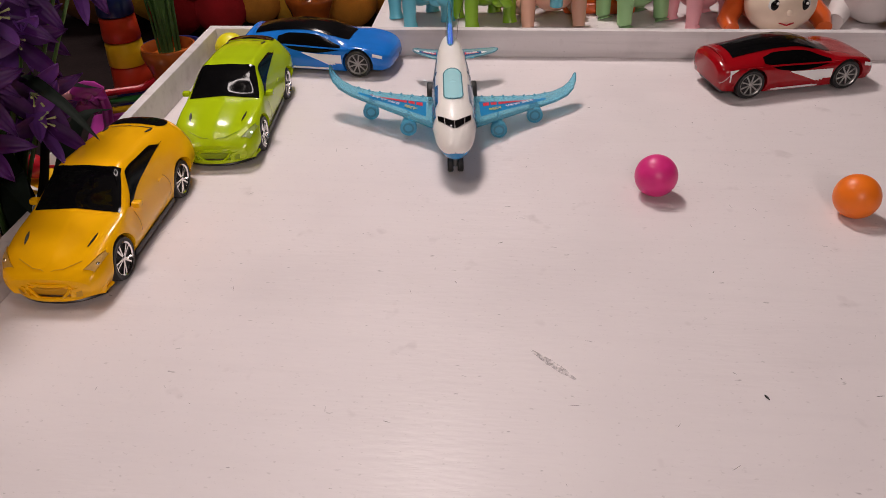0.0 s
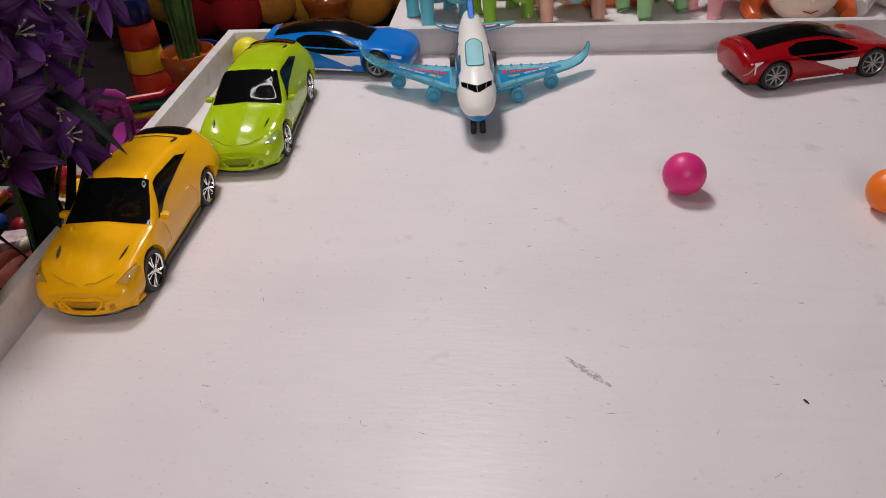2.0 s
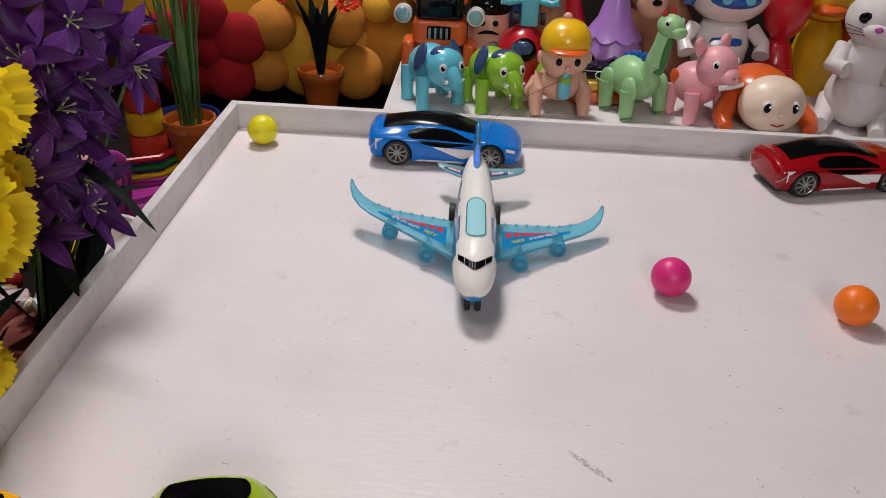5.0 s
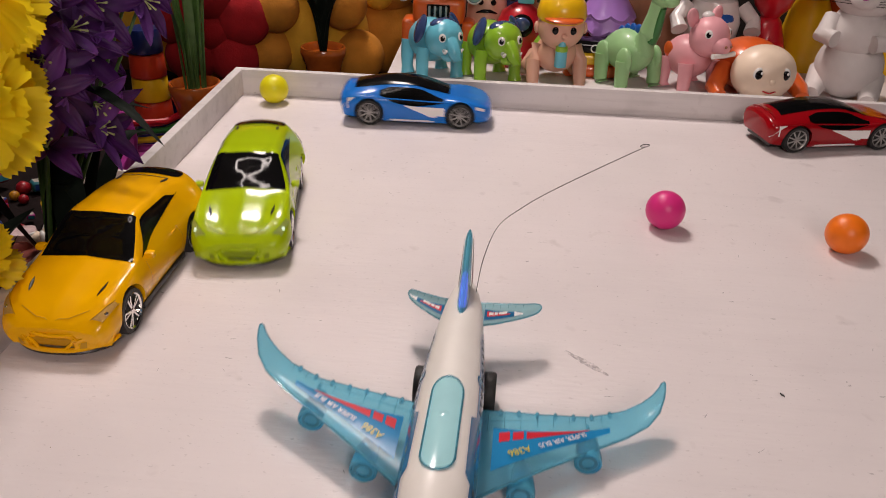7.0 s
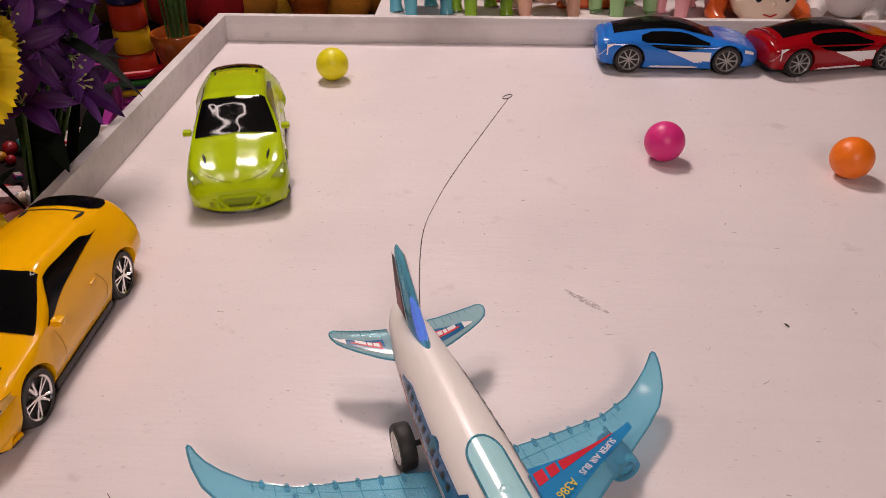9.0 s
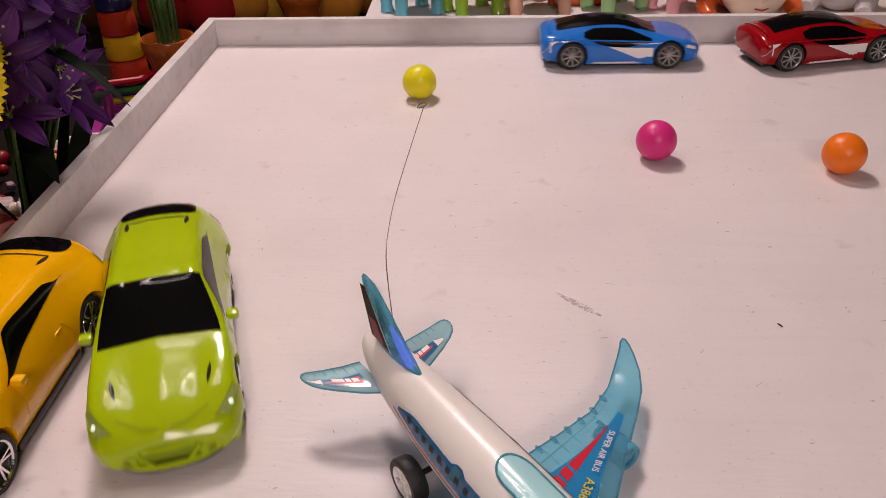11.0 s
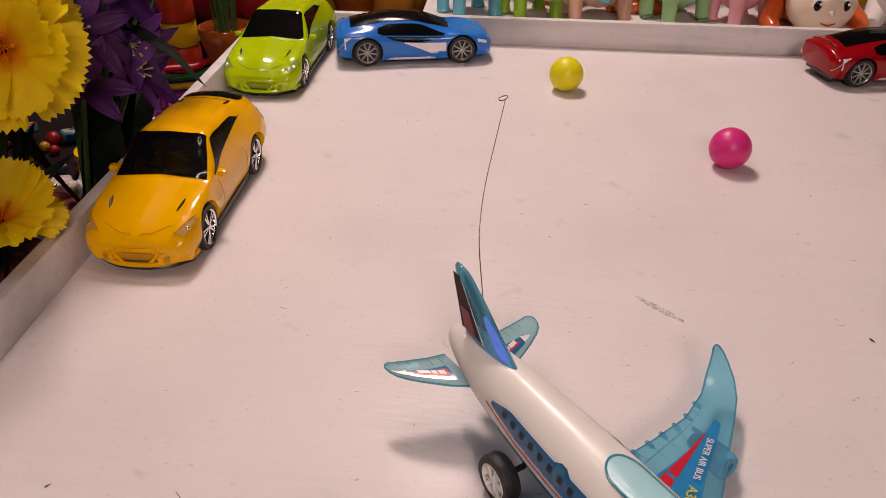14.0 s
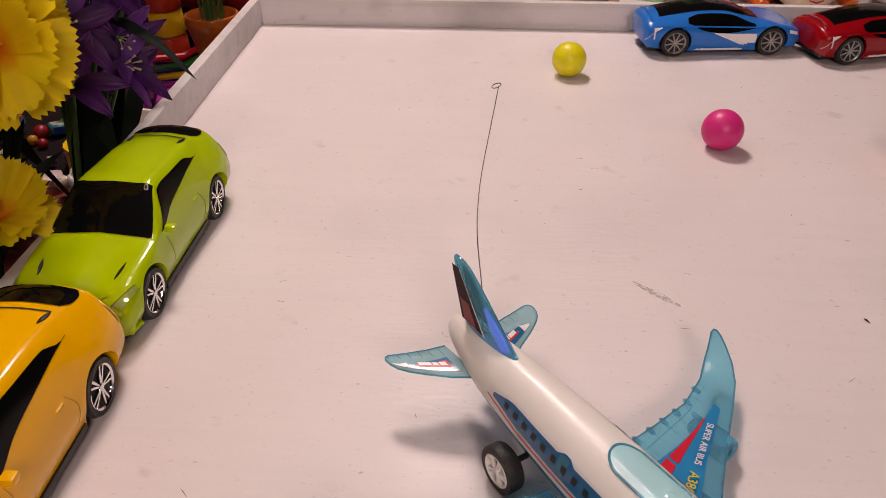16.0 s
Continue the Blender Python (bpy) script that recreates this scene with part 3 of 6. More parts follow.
def gap_shade_of(colour):
    """The body's colour darkened: shade of gaps and recesses put into the colour."""
    key = colour.name + "_gap_shade"
    if key not in LENS:
        c = colour.node_tree.nodes["Color Ramp"].color_ramp.elements[0].color
        LENS[key] = mat(key, (c[0] * 0.6, c[1] * 0.6, c[2] * 0.6), 0.6)
    return LENS[key]



def coupe(name, label, colour):
    t = thing(name, label, "toy car", group="toy cars on the table")
    W = [(0.0617, 0.0178), (-0.0617, 0.0178)]
    part("body", cut_arches(COUPE.body(), W, 0.0204, 0.026), colour, t)
    part("chassis", box(-0.093, -0.030, 0.006, 0.09, 0.030, 0.025, 0.003), M_BLACK, t)
    part("roof_panel", COUPE.patch(lin(0.046, -0.082, 40), lambda x: RE + 0.03 + 0.10 * max(0, (x - 0.018) / 0.028), None, 0), M_ROOFGLASS, t, "black glossy roof and windshield")
    lo = lambda x: SH + 0.0 - 0.07 * math.sin(math.pi * min(1, max(0, (x + 0.045) / 0.085))) + 0.05 * max(0, (-0.03 - x) / 0.02)
    hi = lambda x: RE - 0.025 - 0.10 * max(0, (x - 0.012) / 0.03) ** 1.2
    for s in (1, -1):
        part("side_window", COUPE.patch(lin(0.0385, -0.0475, 22), lo, lambda x: max(lo(x) + 0.004, hi(x) - 0.05 * max(0, (-0.035 - x) / 0.0125)), s), M_SIDEGLASS, t)
        part("side_blade", COUPE.patch(lin(0.0405, -0.014, 14), lambda x: 0.06 + 0.26 * max(0, min(1, (0.030 - x) / 0.044)), lambda x: 0.30 + 0.03 * max(0, min(1, (0.0405 - x) / 0.05)), s, 0.0009), M_STICKERW, t, "white side blade")
        part("sill_stripe", COUPE.patch(lin(0.03, -0.037, 10), lambda x: 0.015, lambda x: 0.05, s, 0.0009), M_STICKERW, t)
        part("tail_light", COUPE.patch(lin(-0.0905, -0.0805, 8), lambda x: 0.285 + 0.08 * max(0, (x + 0.0905) / 0.01), lambda x: 0.385, s, 0.0006), M_STICKERW, t, "white wedge-shaped lamp sticker")
        part("tail_stripe", COUPE.patch(lin(-0.0905, -0.0890, 2), lambda x: 0.06, lambda x: 0.30, s, 0.0006), M_STICKERW, t)
        part("bumper_flash", COUPE.patch(lin(-0.1005, -0.0945, 5), lambda x: 0.06, lambda x: 0.14, s, 0.0006), M_STICKERW, t)
        part("headlight", COUPE.patch(lin(0.082, 0.094, 6), lambda x: 0.30, lambda x: 0.36, s, 0.0006), M_STICKERW, t)
        part("front_flash", COUPE.patch(lin(0.093, 0.1005, 6), lambda x: 0.06, lambda x: 0.14, s, 0.0006), M_STICKERW, t)
        part("flank_ridge", tube([tuple(COUPE.off(0.05 - 0.14 * k / 14, 0.405 + 0.02 * math.sin(k / 3), s, 0.0002)) for k in range(15)], 0.0011, 6), colour, t)
    for s in (1, -1):
        part("bumper_piping", strip(COUPE, [(-0.0905 - 0.009 * math.sin(k * math.pi / 20), 0.30 - 0.02 * k) for k in range(11)], 0.0003, s, 0.0005), M_STICKERW, t)
    part("spoiler", grid_mesh([[(-0.084 - 0.009 * u, 0.029 * v / 8, 0.0432 + 0.0055 * (1 - (v / 8) ** 2) + dz) for v in range(-8, 9)] for u, dz in ((0, 0), (1, 0.001), (1, -0.001), (0, -0.003))], close_u=True), colour, t)
    ws = [wheel(t, x, s * 0.0350, 0.0180, 0.0125, M_GREYRIM, 9, s, False) for x, z in W for s in (1, -1)]
    t["wheel_r"] = 0.0180
    return t, ws


yellow_car, yellow_wheels = suv("toy_suv", "yellow plastic toy car with black windows and chrome wheels", P_YELLOW)
green_car, green_wheels = suv("toy_suv", "lime green plastic toy car with black windows and chrome wheels", P_GREEN)
blue_car, blue_wheels = coupe("toy_coupe", "blue plastic toy sports car with black roof and white side blade", P_BLUE)
red_car, red_wheels = coupe("toy_coupe", "red plastic toy sports car with black roof and white side blade", P_RED)

# ---- balls ----


def toy_ball(label, color, at, r=0.0205):
    m = mat(label.split()[0] + "_ball_plastic", color, 0.38, var=0.05, scale=50, sss=0.1, bump=0.05, bscale=800)
    b = ball(r, n=40)
    ob = solid("plastic_ball", b, m, label, "ball", pose(*at, r), group="plastic balls")
    seam = part("seam", lathe([(r * 1.000, -0.0003), (r * 1.003, 0.0), (r * 1.000, 0.0003)], 48), m, ob)
    seam.matrix_basis = pose(0, 0, 0, 35, 20, 0)
    return ob


pink_ball = toy_ball("pink matt plastic play ball on the table", (0.72, 0.03, 0.22), (0.557, -0.358))
orange_ball = toy_ball("orange matt plastic play ball on the table", (0.90, 0.19, 0.01), (0.733, -0.388))
yellow_ball = toy_ball("yellow matt plastic play ball on the table", (0.78, 0.70, 0.01), (0.03, -0.04))

# ---- toy airplane ----


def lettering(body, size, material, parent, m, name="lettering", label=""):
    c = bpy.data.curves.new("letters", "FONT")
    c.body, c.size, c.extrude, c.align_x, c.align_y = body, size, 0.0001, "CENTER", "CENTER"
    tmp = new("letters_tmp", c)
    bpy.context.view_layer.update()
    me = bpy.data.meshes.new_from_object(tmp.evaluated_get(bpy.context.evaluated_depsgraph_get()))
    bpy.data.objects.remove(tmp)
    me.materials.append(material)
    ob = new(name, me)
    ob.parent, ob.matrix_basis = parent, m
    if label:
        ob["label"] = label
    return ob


FUS = [  # x, half width, top, bottom
    (-0.1515, 0.0004, 0.0505, 0.049), (-0.150, 0.0045, 0.0550, 0.0445), (-0.146, 0.0072, 0.0575, 0.0415), (-0.134, 0.0111, 0.0612, 0.036), (-0.110, 0.0154, 0.0635, 0.028), (-0.070, 0.0189, 0.0660, 0.021), (-0.020, 0.0218, 0.0675, 0.018),
    (0.040, 0.0225, 0.0685, 0.017), (0.076, 0.0225, 0.0680, 0.0175), (0.097, 0.0208, 0.0630, 0.019), (0.112, 0.0174, 0.0555, 0.0210), (0.122, 0.0125, 0.0475, 0.0245), (0.1275, 0.0066, 0.0420, 0.029), (0.1290, 0.0004, 0.0365, 0.0345),
]


def fus_point(x, a, d=0.0):
    """A point of the fuselage: a in degrees from its right side over the top."""
    w, top_z, bot = spline(FUS, x)
    c, h = (top_z + bot) / 2, (top_z - bot) / 2
    a = radians(a)
    return Vector((x, -(w + d) * math.cos(a), c + (h + d) * math.sin(a)))


def fus_patch(xs, a0, a1, d=0.0004, n=10):
    return grid_mesh([[fus_point(x, a0(x) + (a1(x) - a0(x)) * j / n, d) for j in range(n + 1)] for x in xs])


def wing_mesh(stations, n=12):
    """Stations: leading edge, trailing edge, thickness."""
    rows = []
    for le, te, th in stations:
        le, te = Vector(le), Vector(te)
        ring = []
        for k in range(n * 2):
            a = 2 * math.pi * k / (n * 2)
            u = 0.5 - 0.5 * math.cos(a)
            zt = th * math.sin(a) * (1.0 - 0.5 * u)
            ring.append(le.lerp(te, u) + Vector((0, 0, zt)))
        rows.append(ring)
    return grid_mesh(rows, close_v=True, cap=True)


plane = thing("toy_airplane", "white and translucent blue plastic toy airliner with wing stickers", "toy airplane")
xs = [-0.1515 + 0.2805 * (0.5 - 0.5 * math.cos(math.pi * i / 60)) for i in range(61)]
part("upper_fuselage", grid_mesh([[fus_point(x, -12 + 204 * j / 26) for j in range(27)] for x in xs]), M_WHITEPL, plane, "white upper fuselage")
part("lower_fuselage", grid_mesh([[fus_point(x, 192 + 156 * j / 20, -0.0002) for j in range(21)] for x in xs]), M_BELLY, plane, "blue lower fuselage")
D0, D1, DA = -0.009, 0.073, 25.0  # the top window's ends and half angle
dome_half = lambda x: DA * (1 - max(0.0, 1 - min(x - D0, D1 - x) / 0.013) ** 2) ** 0.5
ds = [D0 + (D1 - D0) * (0.5 - 0.5 * math.cos(math.pi * i / 36)) for i in range(37)]
part("sky_dome", fus_patch(ds, lambda x: 90 - dome_half(x), lambda x: 90 + dome_half(x), 0.0006, 14), M_CYANPALE, plane, "pale cyan translucent top window")
ring = [fus_point(x, 90 - dome_half(x), 0.0006) for x in ds] + [fus_point(x, 90 + dome_half(x), 0.0006) for x in ds[-2:0:-1]]
part("dome_rim", tube([tuple(p) for p in ring + ring[:1]], 0.0007, 8), M_TEAL, plane, "teal moulded rim of the top window")
part("dome_button", lathe([(0.0035, 0), (0.0035, 0.0015), (0.002, 0.0022), (0.0002, 0.0022)], 16, "z", pose(0.028, 0, 0.0672)), M_CYANPALE, plane)
for s in (0, 1):
    f = (lambda a: a) if s == 0 else (lambda a: 180 - a)
    part("window_band", fus_patch(lin(-0.085, 0.088, 40), lambda x: f(6 + 8 * max(0, (-0.06 - x) / 0.025)), lambda x: f(33 + (12 if 0.015 < x < 0.07 else 0) + (6 if -0.028 < x < -0.018 else 0) - 12 * max(0, (-0.07 - x) / 0.015)), 0.0004), M_STICKERN, plane, "dark blue window band sticker")
    part("band_border", fus_patch(lin(-0.0895, 0.090, 40), lambda x: f(3 + 8 * max(0, (-0.06 - x) / 0.029)), lambda x: f(37 + (11 if 0.014 < x < 0.071 else 0) - 13 * max(0, (-0.072 - x) / 0.0175)), 0.0002), M_STICKERW, plane)
    part("pinstripe", fus_patch(lin(-0.090, 0.09, 30), lambda x: f(-1 + 9 * max(0, (-0.062 - x) / 0.028)), lambda x: f(2 + 9 * max(0, (-0.062 - x) / 0.028)), 0.0005, 2), M_STICKERR, plane)
    for k in range(18):
        x = -0.072 + k * 0.0085
        if 0.012 < x < 0.068:
            continue
        part("cabin_window", fus_patch([x - 0.0018, x + 0.0018], lambda q: f(17), lambda q: f(26), 0.0007, 3), M_BLACK, plane)
    part("door_decal", fus_patch([-0.0265, -0.0195], lambda q: f(13), lambda q: f(36), 0.0006, 4), M_TEAL, plane)
    sd = -1 if s == 0 else 1
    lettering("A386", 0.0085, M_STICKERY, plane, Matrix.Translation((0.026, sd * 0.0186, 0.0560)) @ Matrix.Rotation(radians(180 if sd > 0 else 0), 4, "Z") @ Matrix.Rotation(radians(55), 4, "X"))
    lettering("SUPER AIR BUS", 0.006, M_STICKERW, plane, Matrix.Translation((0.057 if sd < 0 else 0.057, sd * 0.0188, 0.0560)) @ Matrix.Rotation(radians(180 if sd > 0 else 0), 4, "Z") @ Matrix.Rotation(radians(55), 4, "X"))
# cockpit glass in four panes, swept back at the sides
for a0, a1 in ((40, 59.6), (61, 89.3), (90.7, 119), (120.4, 140)):
    sweep = lambda a: 0.0165 * (abs(a - 90) / 50) ** 1.7
    part("cockpit_pane", grid_mesh([[fus_point(0.1055 + 0.0080 * u / 5 - sweep(a0 + (a1 - a0) * v / 8), a0 + (a1 - a0) * v / 8, 0.0005) for v in range(9)] for u in range(6)]), M_BLACKGLASS, plane)

WING = [((0.052, 0.018, 0.0234), (-0.0320, 0.018, 0.0234), 0.0045), ((0.036, 0.035, 0.0238), (-0.0350, 0.035, 0.0243), 0.0042), ((0.012, 0.062, 0.0248), (-0.0390, 0.062, 0.0258), 0.0036), ((-0.012, 0.092, 0.0268), (-0.0450, 0.092, 0.0273), 0.003),
        ((-0.030, 0.115, 0.0290), (-0.0560, 0.115, 0.0300), 0.0026), ((-0.042, 0.129, 0.0325), (-0.0652, 0.127, 0.0330), 0.0022), ((-0.053, 0.137, 0.0375), (-0.0700, 0.134, 0.0380), 0.0018), ((-0.063, 0.1405, 0.0435), (-0.0730, 0.138, 0.0435), 0.0012), ((-0.0685, 0.1412, 0.0475), (-0.0745, 0.1395, 0.0470), 0.0008), ((-0.0725, 0.1414, 0.0492), (-0.0742, 0.1408, 0.0490), 0.0003)]
TAIL = [((-0.112, 0.010, 0.0375), (-0.146, 0.010, 0.0375), 0.0024), ((-0.120, 0.025, 0.0370), (-0.1485, 0.025, 0.0370), 0.0021), ((-0.131, 0.040, 0.0362), (-0.1530, 0.040, 0.0362), 0.0018), ((-0.1385, 0.049, 0.0358), (-0.1558, 0.0485, 0.0358), 0.0015), ((-0.1440, 0.0540, 0.0356), (-0.1575, 0.0530, 0.0356), 0.0012), ((-0.1490, 0.0565, 0.0355), (-0.1572, 0.0558, 0.0355), 0.0007), ((-0.1528, 0.0573, 0.0355), (-0.1552, 0.0572, 0.0355), 0.0002)]


def tipped(st, k, shift=0.0, back=0.0):
    """Stations that rise by k and shift sideways towards the tip."""
    y0, y1 = st[0][0][1], st[-1][0][1]
    f = lambda p: (p[0] + back * (p[1] - y0) / (y1 - y0), p[1] + shift * (p[1] - y0) / (y1 - y0), p[2] + k * (p[1] - y0) / (y1 - y0))
    return [(f(a), f(b), th) for a, b, th in st]


WINGS = {1: tipped(WING, -0.015, 0.006, 0.005), -1: tipped(WING, 0.003, 0.002, 0.004)}
TAILS = {1: tipped(TAIL, 0.0015, 0.003, 0.006), -1: tipped(TAIL, 0.0015, -0.010)}


def on_wing(st, y, u, up=0.0, sd=1):
    t = [(s[0][1], *s[0], *s[1], s[2]) for s in st]
    r = spline(t, y)
    le, te, th = Vector(r[0:3]), Vector(r[3:6]), r[6]
    p = le.lerp(te, u) + Vector((0, 0, th * math.sin(math.acos(1 - 2 * min(max(u, 0), 1))) * (1 - 0.5 * u) + up))
    return Vector((p.x, p.y * sd, p.z))


def wing_patch(st, y0, y1, u0, u1, sd, n=10, up=0.0004):
    return grid_mesh([[on_wing(st, y0 + (y1 - y0) * i / n, u0(i / n) + (u1(i / n) - u0(i / n)) * j / 4, up, sd) for j in range(5)] for i in range(n + 1)])


def rim_line(parent, st, sd, r):
    """An added teal tube round a wing: glassy plastic's dark outline put into colour."""
    pts = [a for a, b, th in st] + [b for a, b, th in reversed(st)]
    part("edge_outline", tube([(p[0], p[1] * sd, p[2]) for p in pts], r, 6), M_TEAL, parent, "deeper teal outline along the edge")


for sd in (1, -1):
    mir = Matrix.Diagonal((1, sd, 1, 1))
    wing_st, tail_st = WINGS[sd], TAILS[sd]
    b = wing_mesh(wing_st)
    b.transform(mir)
    w = part("wing", b, M_CYAN, plane, "translucent cyan wing with turned-up tip")
    rim_line(w, wing_st, sd, 0.0006)
    part("sticker", wing_patch(wing_st, 0.030, 0.108, lambda t: 0.20 + 0.10 * t, lambda t: 0.74 - 0.26 * t, sd), M_STICKERB, w, "blue wing sticker")
    for y0, y1, a, c in ((0.034, 0.041, 0.53, 0.66), (0.043, 0.050, 0.53, 0.65), (0.052, 0.094, 0.52, 0.64)):
        part("stripe", wing_patch(wing_st, y0, y1, lambda t: a, lambda t: c - (0.10 * t if y1 > 0.06 else 0), sd, 6, 0.0007), M_STICKERR, w)
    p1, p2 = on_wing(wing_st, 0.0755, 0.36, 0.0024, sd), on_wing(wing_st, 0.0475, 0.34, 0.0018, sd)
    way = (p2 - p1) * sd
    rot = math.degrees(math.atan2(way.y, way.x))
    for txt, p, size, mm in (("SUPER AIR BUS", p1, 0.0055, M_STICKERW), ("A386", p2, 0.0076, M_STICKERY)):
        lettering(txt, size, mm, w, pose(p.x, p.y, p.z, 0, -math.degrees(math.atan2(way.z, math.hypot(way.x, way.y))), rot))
    for k in range(7):
        y = 0.034 + k * 0.0125
        q = on_wing(wing_st, y, 0.97, 0, sd)
        part("flap_fairing", ball(0.0021, tuple(q), (1.7, 0.8, 0.9), n=10), M_CYAN, w)
    for k in range(9):
        y = 0.026 + k * 0.011
        part("panel_line", grid_mesh([[on_wing(wing_st, y + e, 0.70 + 0.27 * i / 5, 0.0003, sd) for e in (-0.00025, 0.00025)] for i in range(6)]), M_TEAL, w)
    part("panel_line", grid_mesh([[on_wing(wing_st, 0.024 + 0.1 * i / 12, 0.84 + e, 0.0003, sd) for e in (-0.006, 0.006)] for i in range(13)]), M_TEAL, w)
    for ex, ey in ((0.029 if sd > 0 else 0.026, 0.050), (-0.006 if sd > 0 else -0.013, 0.0935)):
        ez = max(0.0096, on_wing(wing_st, ey, 0.4).z - 0.0145)
        e = part("engine", lathe([(0.0002, -0.028), (0.0050, -0.026), (0.0076, -0.019), (0.0091, -0.008), (0.0094, -0.003), (0.0091, 0.0), (0.0079, 0.0006), (0.0073, -0.0008), (0.0002, -0.0012)], 32, "x", pose(ex, sd * ey, ez)), M_CYAN2, plane, "translucent cyan jet engine")
        part("intake_ring", lathe([(0.0062, -0.0012), (0.0062, 0.0002), (0.0042, 0.0002), (0.0042, -0.0012)], 24, "x", pose(ex, sd * ey, ez)), M_TEAL, e)
        part("pylon", box(ex - 0.028, sd * ey - 0.0012, ez + 0.006, ex - 0.006, sd * ey + 0.0012, ez + 0.0085, 0.0005), M_CYAN, e)
    b = wing_mesh(tail_st, 8)
    b.transform(mir)
    st = part("stabilizer", b, M_TEALPALE, plane, "translucent teal tailplane")
    rim_line(st, tail_st, sd, 0.0006)
    part("sticker", wing_patch(tail_st, 0.016, 0.043, lambda t: 0.14, lambda t: 0.62 - 0.25 * t, sd, 6), M_STICKERN, st)
    part("sticker_edge", wing_patch(tail_st, 0.018, 0.036, lambda t: 0.27, lambda t: 0.52 - 0.2 * t, sd, 6, 0.0006), M_STICKERR, st)
    for y0, y1 in ((0.0195, 0.023), (0.0238, 0.0265), (0.0272, 0.0335)):
        part("sticker_light", wing_patch(tail_st, y0, y1, lambda t: 0.32, lambda t: 0.45, sd, 3, 0.0008), M_STICKERW, st)
    part("sticker_tip", wing_patch(tail_st, 0.039, 0.046, lambda t: 0.15, lambda t: 0.42 - 0.2 * t, sd, 4, 0.0006), M_STICKERW, st)
    for k in range(6):
        y = 0.016 + k * 0.006
        part("panel_line", grid_mesh([[on_wing(tail_st, y + e, 0.68 + 0.26 * i / 4, 0.0003, sd) for e in (-0.0002, 0.0002)] for i in range(5)]), M_TEAL, st)
    # main wheel
    wl = new("wheel")
    wl.parent = plane
    wl.matrix_basis = pose(-0.064, sd * 0.0245, 0.0145)
    part("tyre", lathe([(0.009, -0.005), (0.0135, -0.005), (0.0145, -0.0035), (0.0145, 0.0035), (0.0135, 0.005), (0.0105, 0.005), (0.0095, 0.0012), (0.0003, 0.001)], 32, "y", Matrix.Diagonal((1, sd, 1, 1))), M_TYRE, wl)
    b = lathe([(0.0105, 0.0046), (0.0098, 0.0052), (0.0092, 0.0046), (0.0088, 0.0015), (0.0086, 0.0012)], 28, "y", None, None, False)
    for k in range(5):
        for dd in (-0.16, 0.16):
            join(b, box(0.001, 0.0025, -0.0008, 0.0095, 0.0047, 0.0008, 0.0003, None, 1), Matrix.Rotation(k * 1.2566 + dd, 4, "Y"))
    lathe([(0.0024, 0.001), (0.0024, 0.005), (0.0002, 0.0054)], 14, "y", None, b)
    b.transform(Matrix.Diagonal((1, sd, 1, 1)))
    part("rim", b, M_WHITEPL, wl)
    part("axle", lathe([(0.0018, 0), (0.0018, 0.02)], 10, "y", pose(-0.064, 0.003 if sd > 0 else -0.023, 0.0145)), M_BLACK, plane)
FIN = [((-0.074, 0.0, 0.057), (-0.136, 0.0, 0.055), 0.0046), ((-0.088, 0.0, 0.066), (-0.1390, 0.0, 0.065), 0.0044), ((-0.106, 0.0, 0.0785), (-0.1435, 0.0, 0.078), 0.0038), ((-0.122, 0.0, 0.0900), (-0.1480, 0.0, 0.0900), 0.0032), ((-0.132, 0.0, 0.0965), (-0.1505, 0.0, 0.0960), 0.0027), ((-0.1385, 0.0, 0.0995), (-0.1512, 0.0, 0.0990), 0.0020), ((-0.143, 0.0, 0.1010), (-0.1500, 0.0, 0.1008), 0.0008)]
rows = []
for le, te, th in FIN:
    le, te = Vector(le), Vector(te)
    rows.append([le.lerp(te, 0.5 - 0.5 * math.cos(2 * math.pi * k / 20)) + Vector((0, th * math.sin(2 * math.pi * k / 20), 0)) for k in range(20)])
fin = part("tail_fin", grid_mesh(rows, close_v=True, cap=True), M_TEAL, plane, "translucent teal tail fin")
for sd in (1, -1):
    part("sticker", grid_mesh([[(le[0] + (te[0] - le[0]) * u, sd * (th * 1.0 + 0.0006), le[2]) for u in (0.50, 0.65, 0.8, 0.92)] for le, te, th in FIN[1:5]]), M_STICKERK, fin, "dark red and white fin sticker")
    part("sticker_foot", grid_mesh([[(le[0] + (te[0] - le[0]) * u, sd * (th * 1.0 + 0.0008), le[2] + 0.0004) for u in (0.62, 0.74, 0.86)] for le, te, th in FIN[1:3]]), mat("deep_red_sticker", (0.28, 0.02, 0.04), 0.35, var=0.1), fin)
    part("sticker_line", grid_mesh([[(le[0] + (te[0] - le[0]) * u, sd * (th * 1.0 + 0.0009), le[2]) for u in (0.45, 0.49)] for le, te, th in FIN[1:5]]), M_STICKERW, fin)
part("fin_light", tube([(-0.092, 0, 0.0615), (-0.101, 0, 0.0665), (-0.111, 0, 0.0740), (-0.119, 0, 0.0805)], [0.0012, 0.0024, 0.0022, 0.0010], 10), M_LED, fin, "glowing violet light inside the fin")
part("dome_light", ball(0.0028, (0.040, 0, 0.0672), (1, 1, 0.5), n=10), M_LEDR, plane, "small glowing red light")
# nose gear
part("nose_strut", lathe([(0.0022, 0.006), (0.0022, 0.022)], 12, "z", pose(0.1, 0, 0)), M_GREYRIM, plane)
for sd in (1, -1):
    part("nose_wheel", lathe([(0.0005, -0.003), (0.0075, -0.003), (0.0085, -0.0018), (0.0085, 0.0018), (0.0075, 0.003), (0.0005, 0.003)], 24, "y", pose(0.1, sd * 0.0052, 0.0085)), M_TYRE, plane)
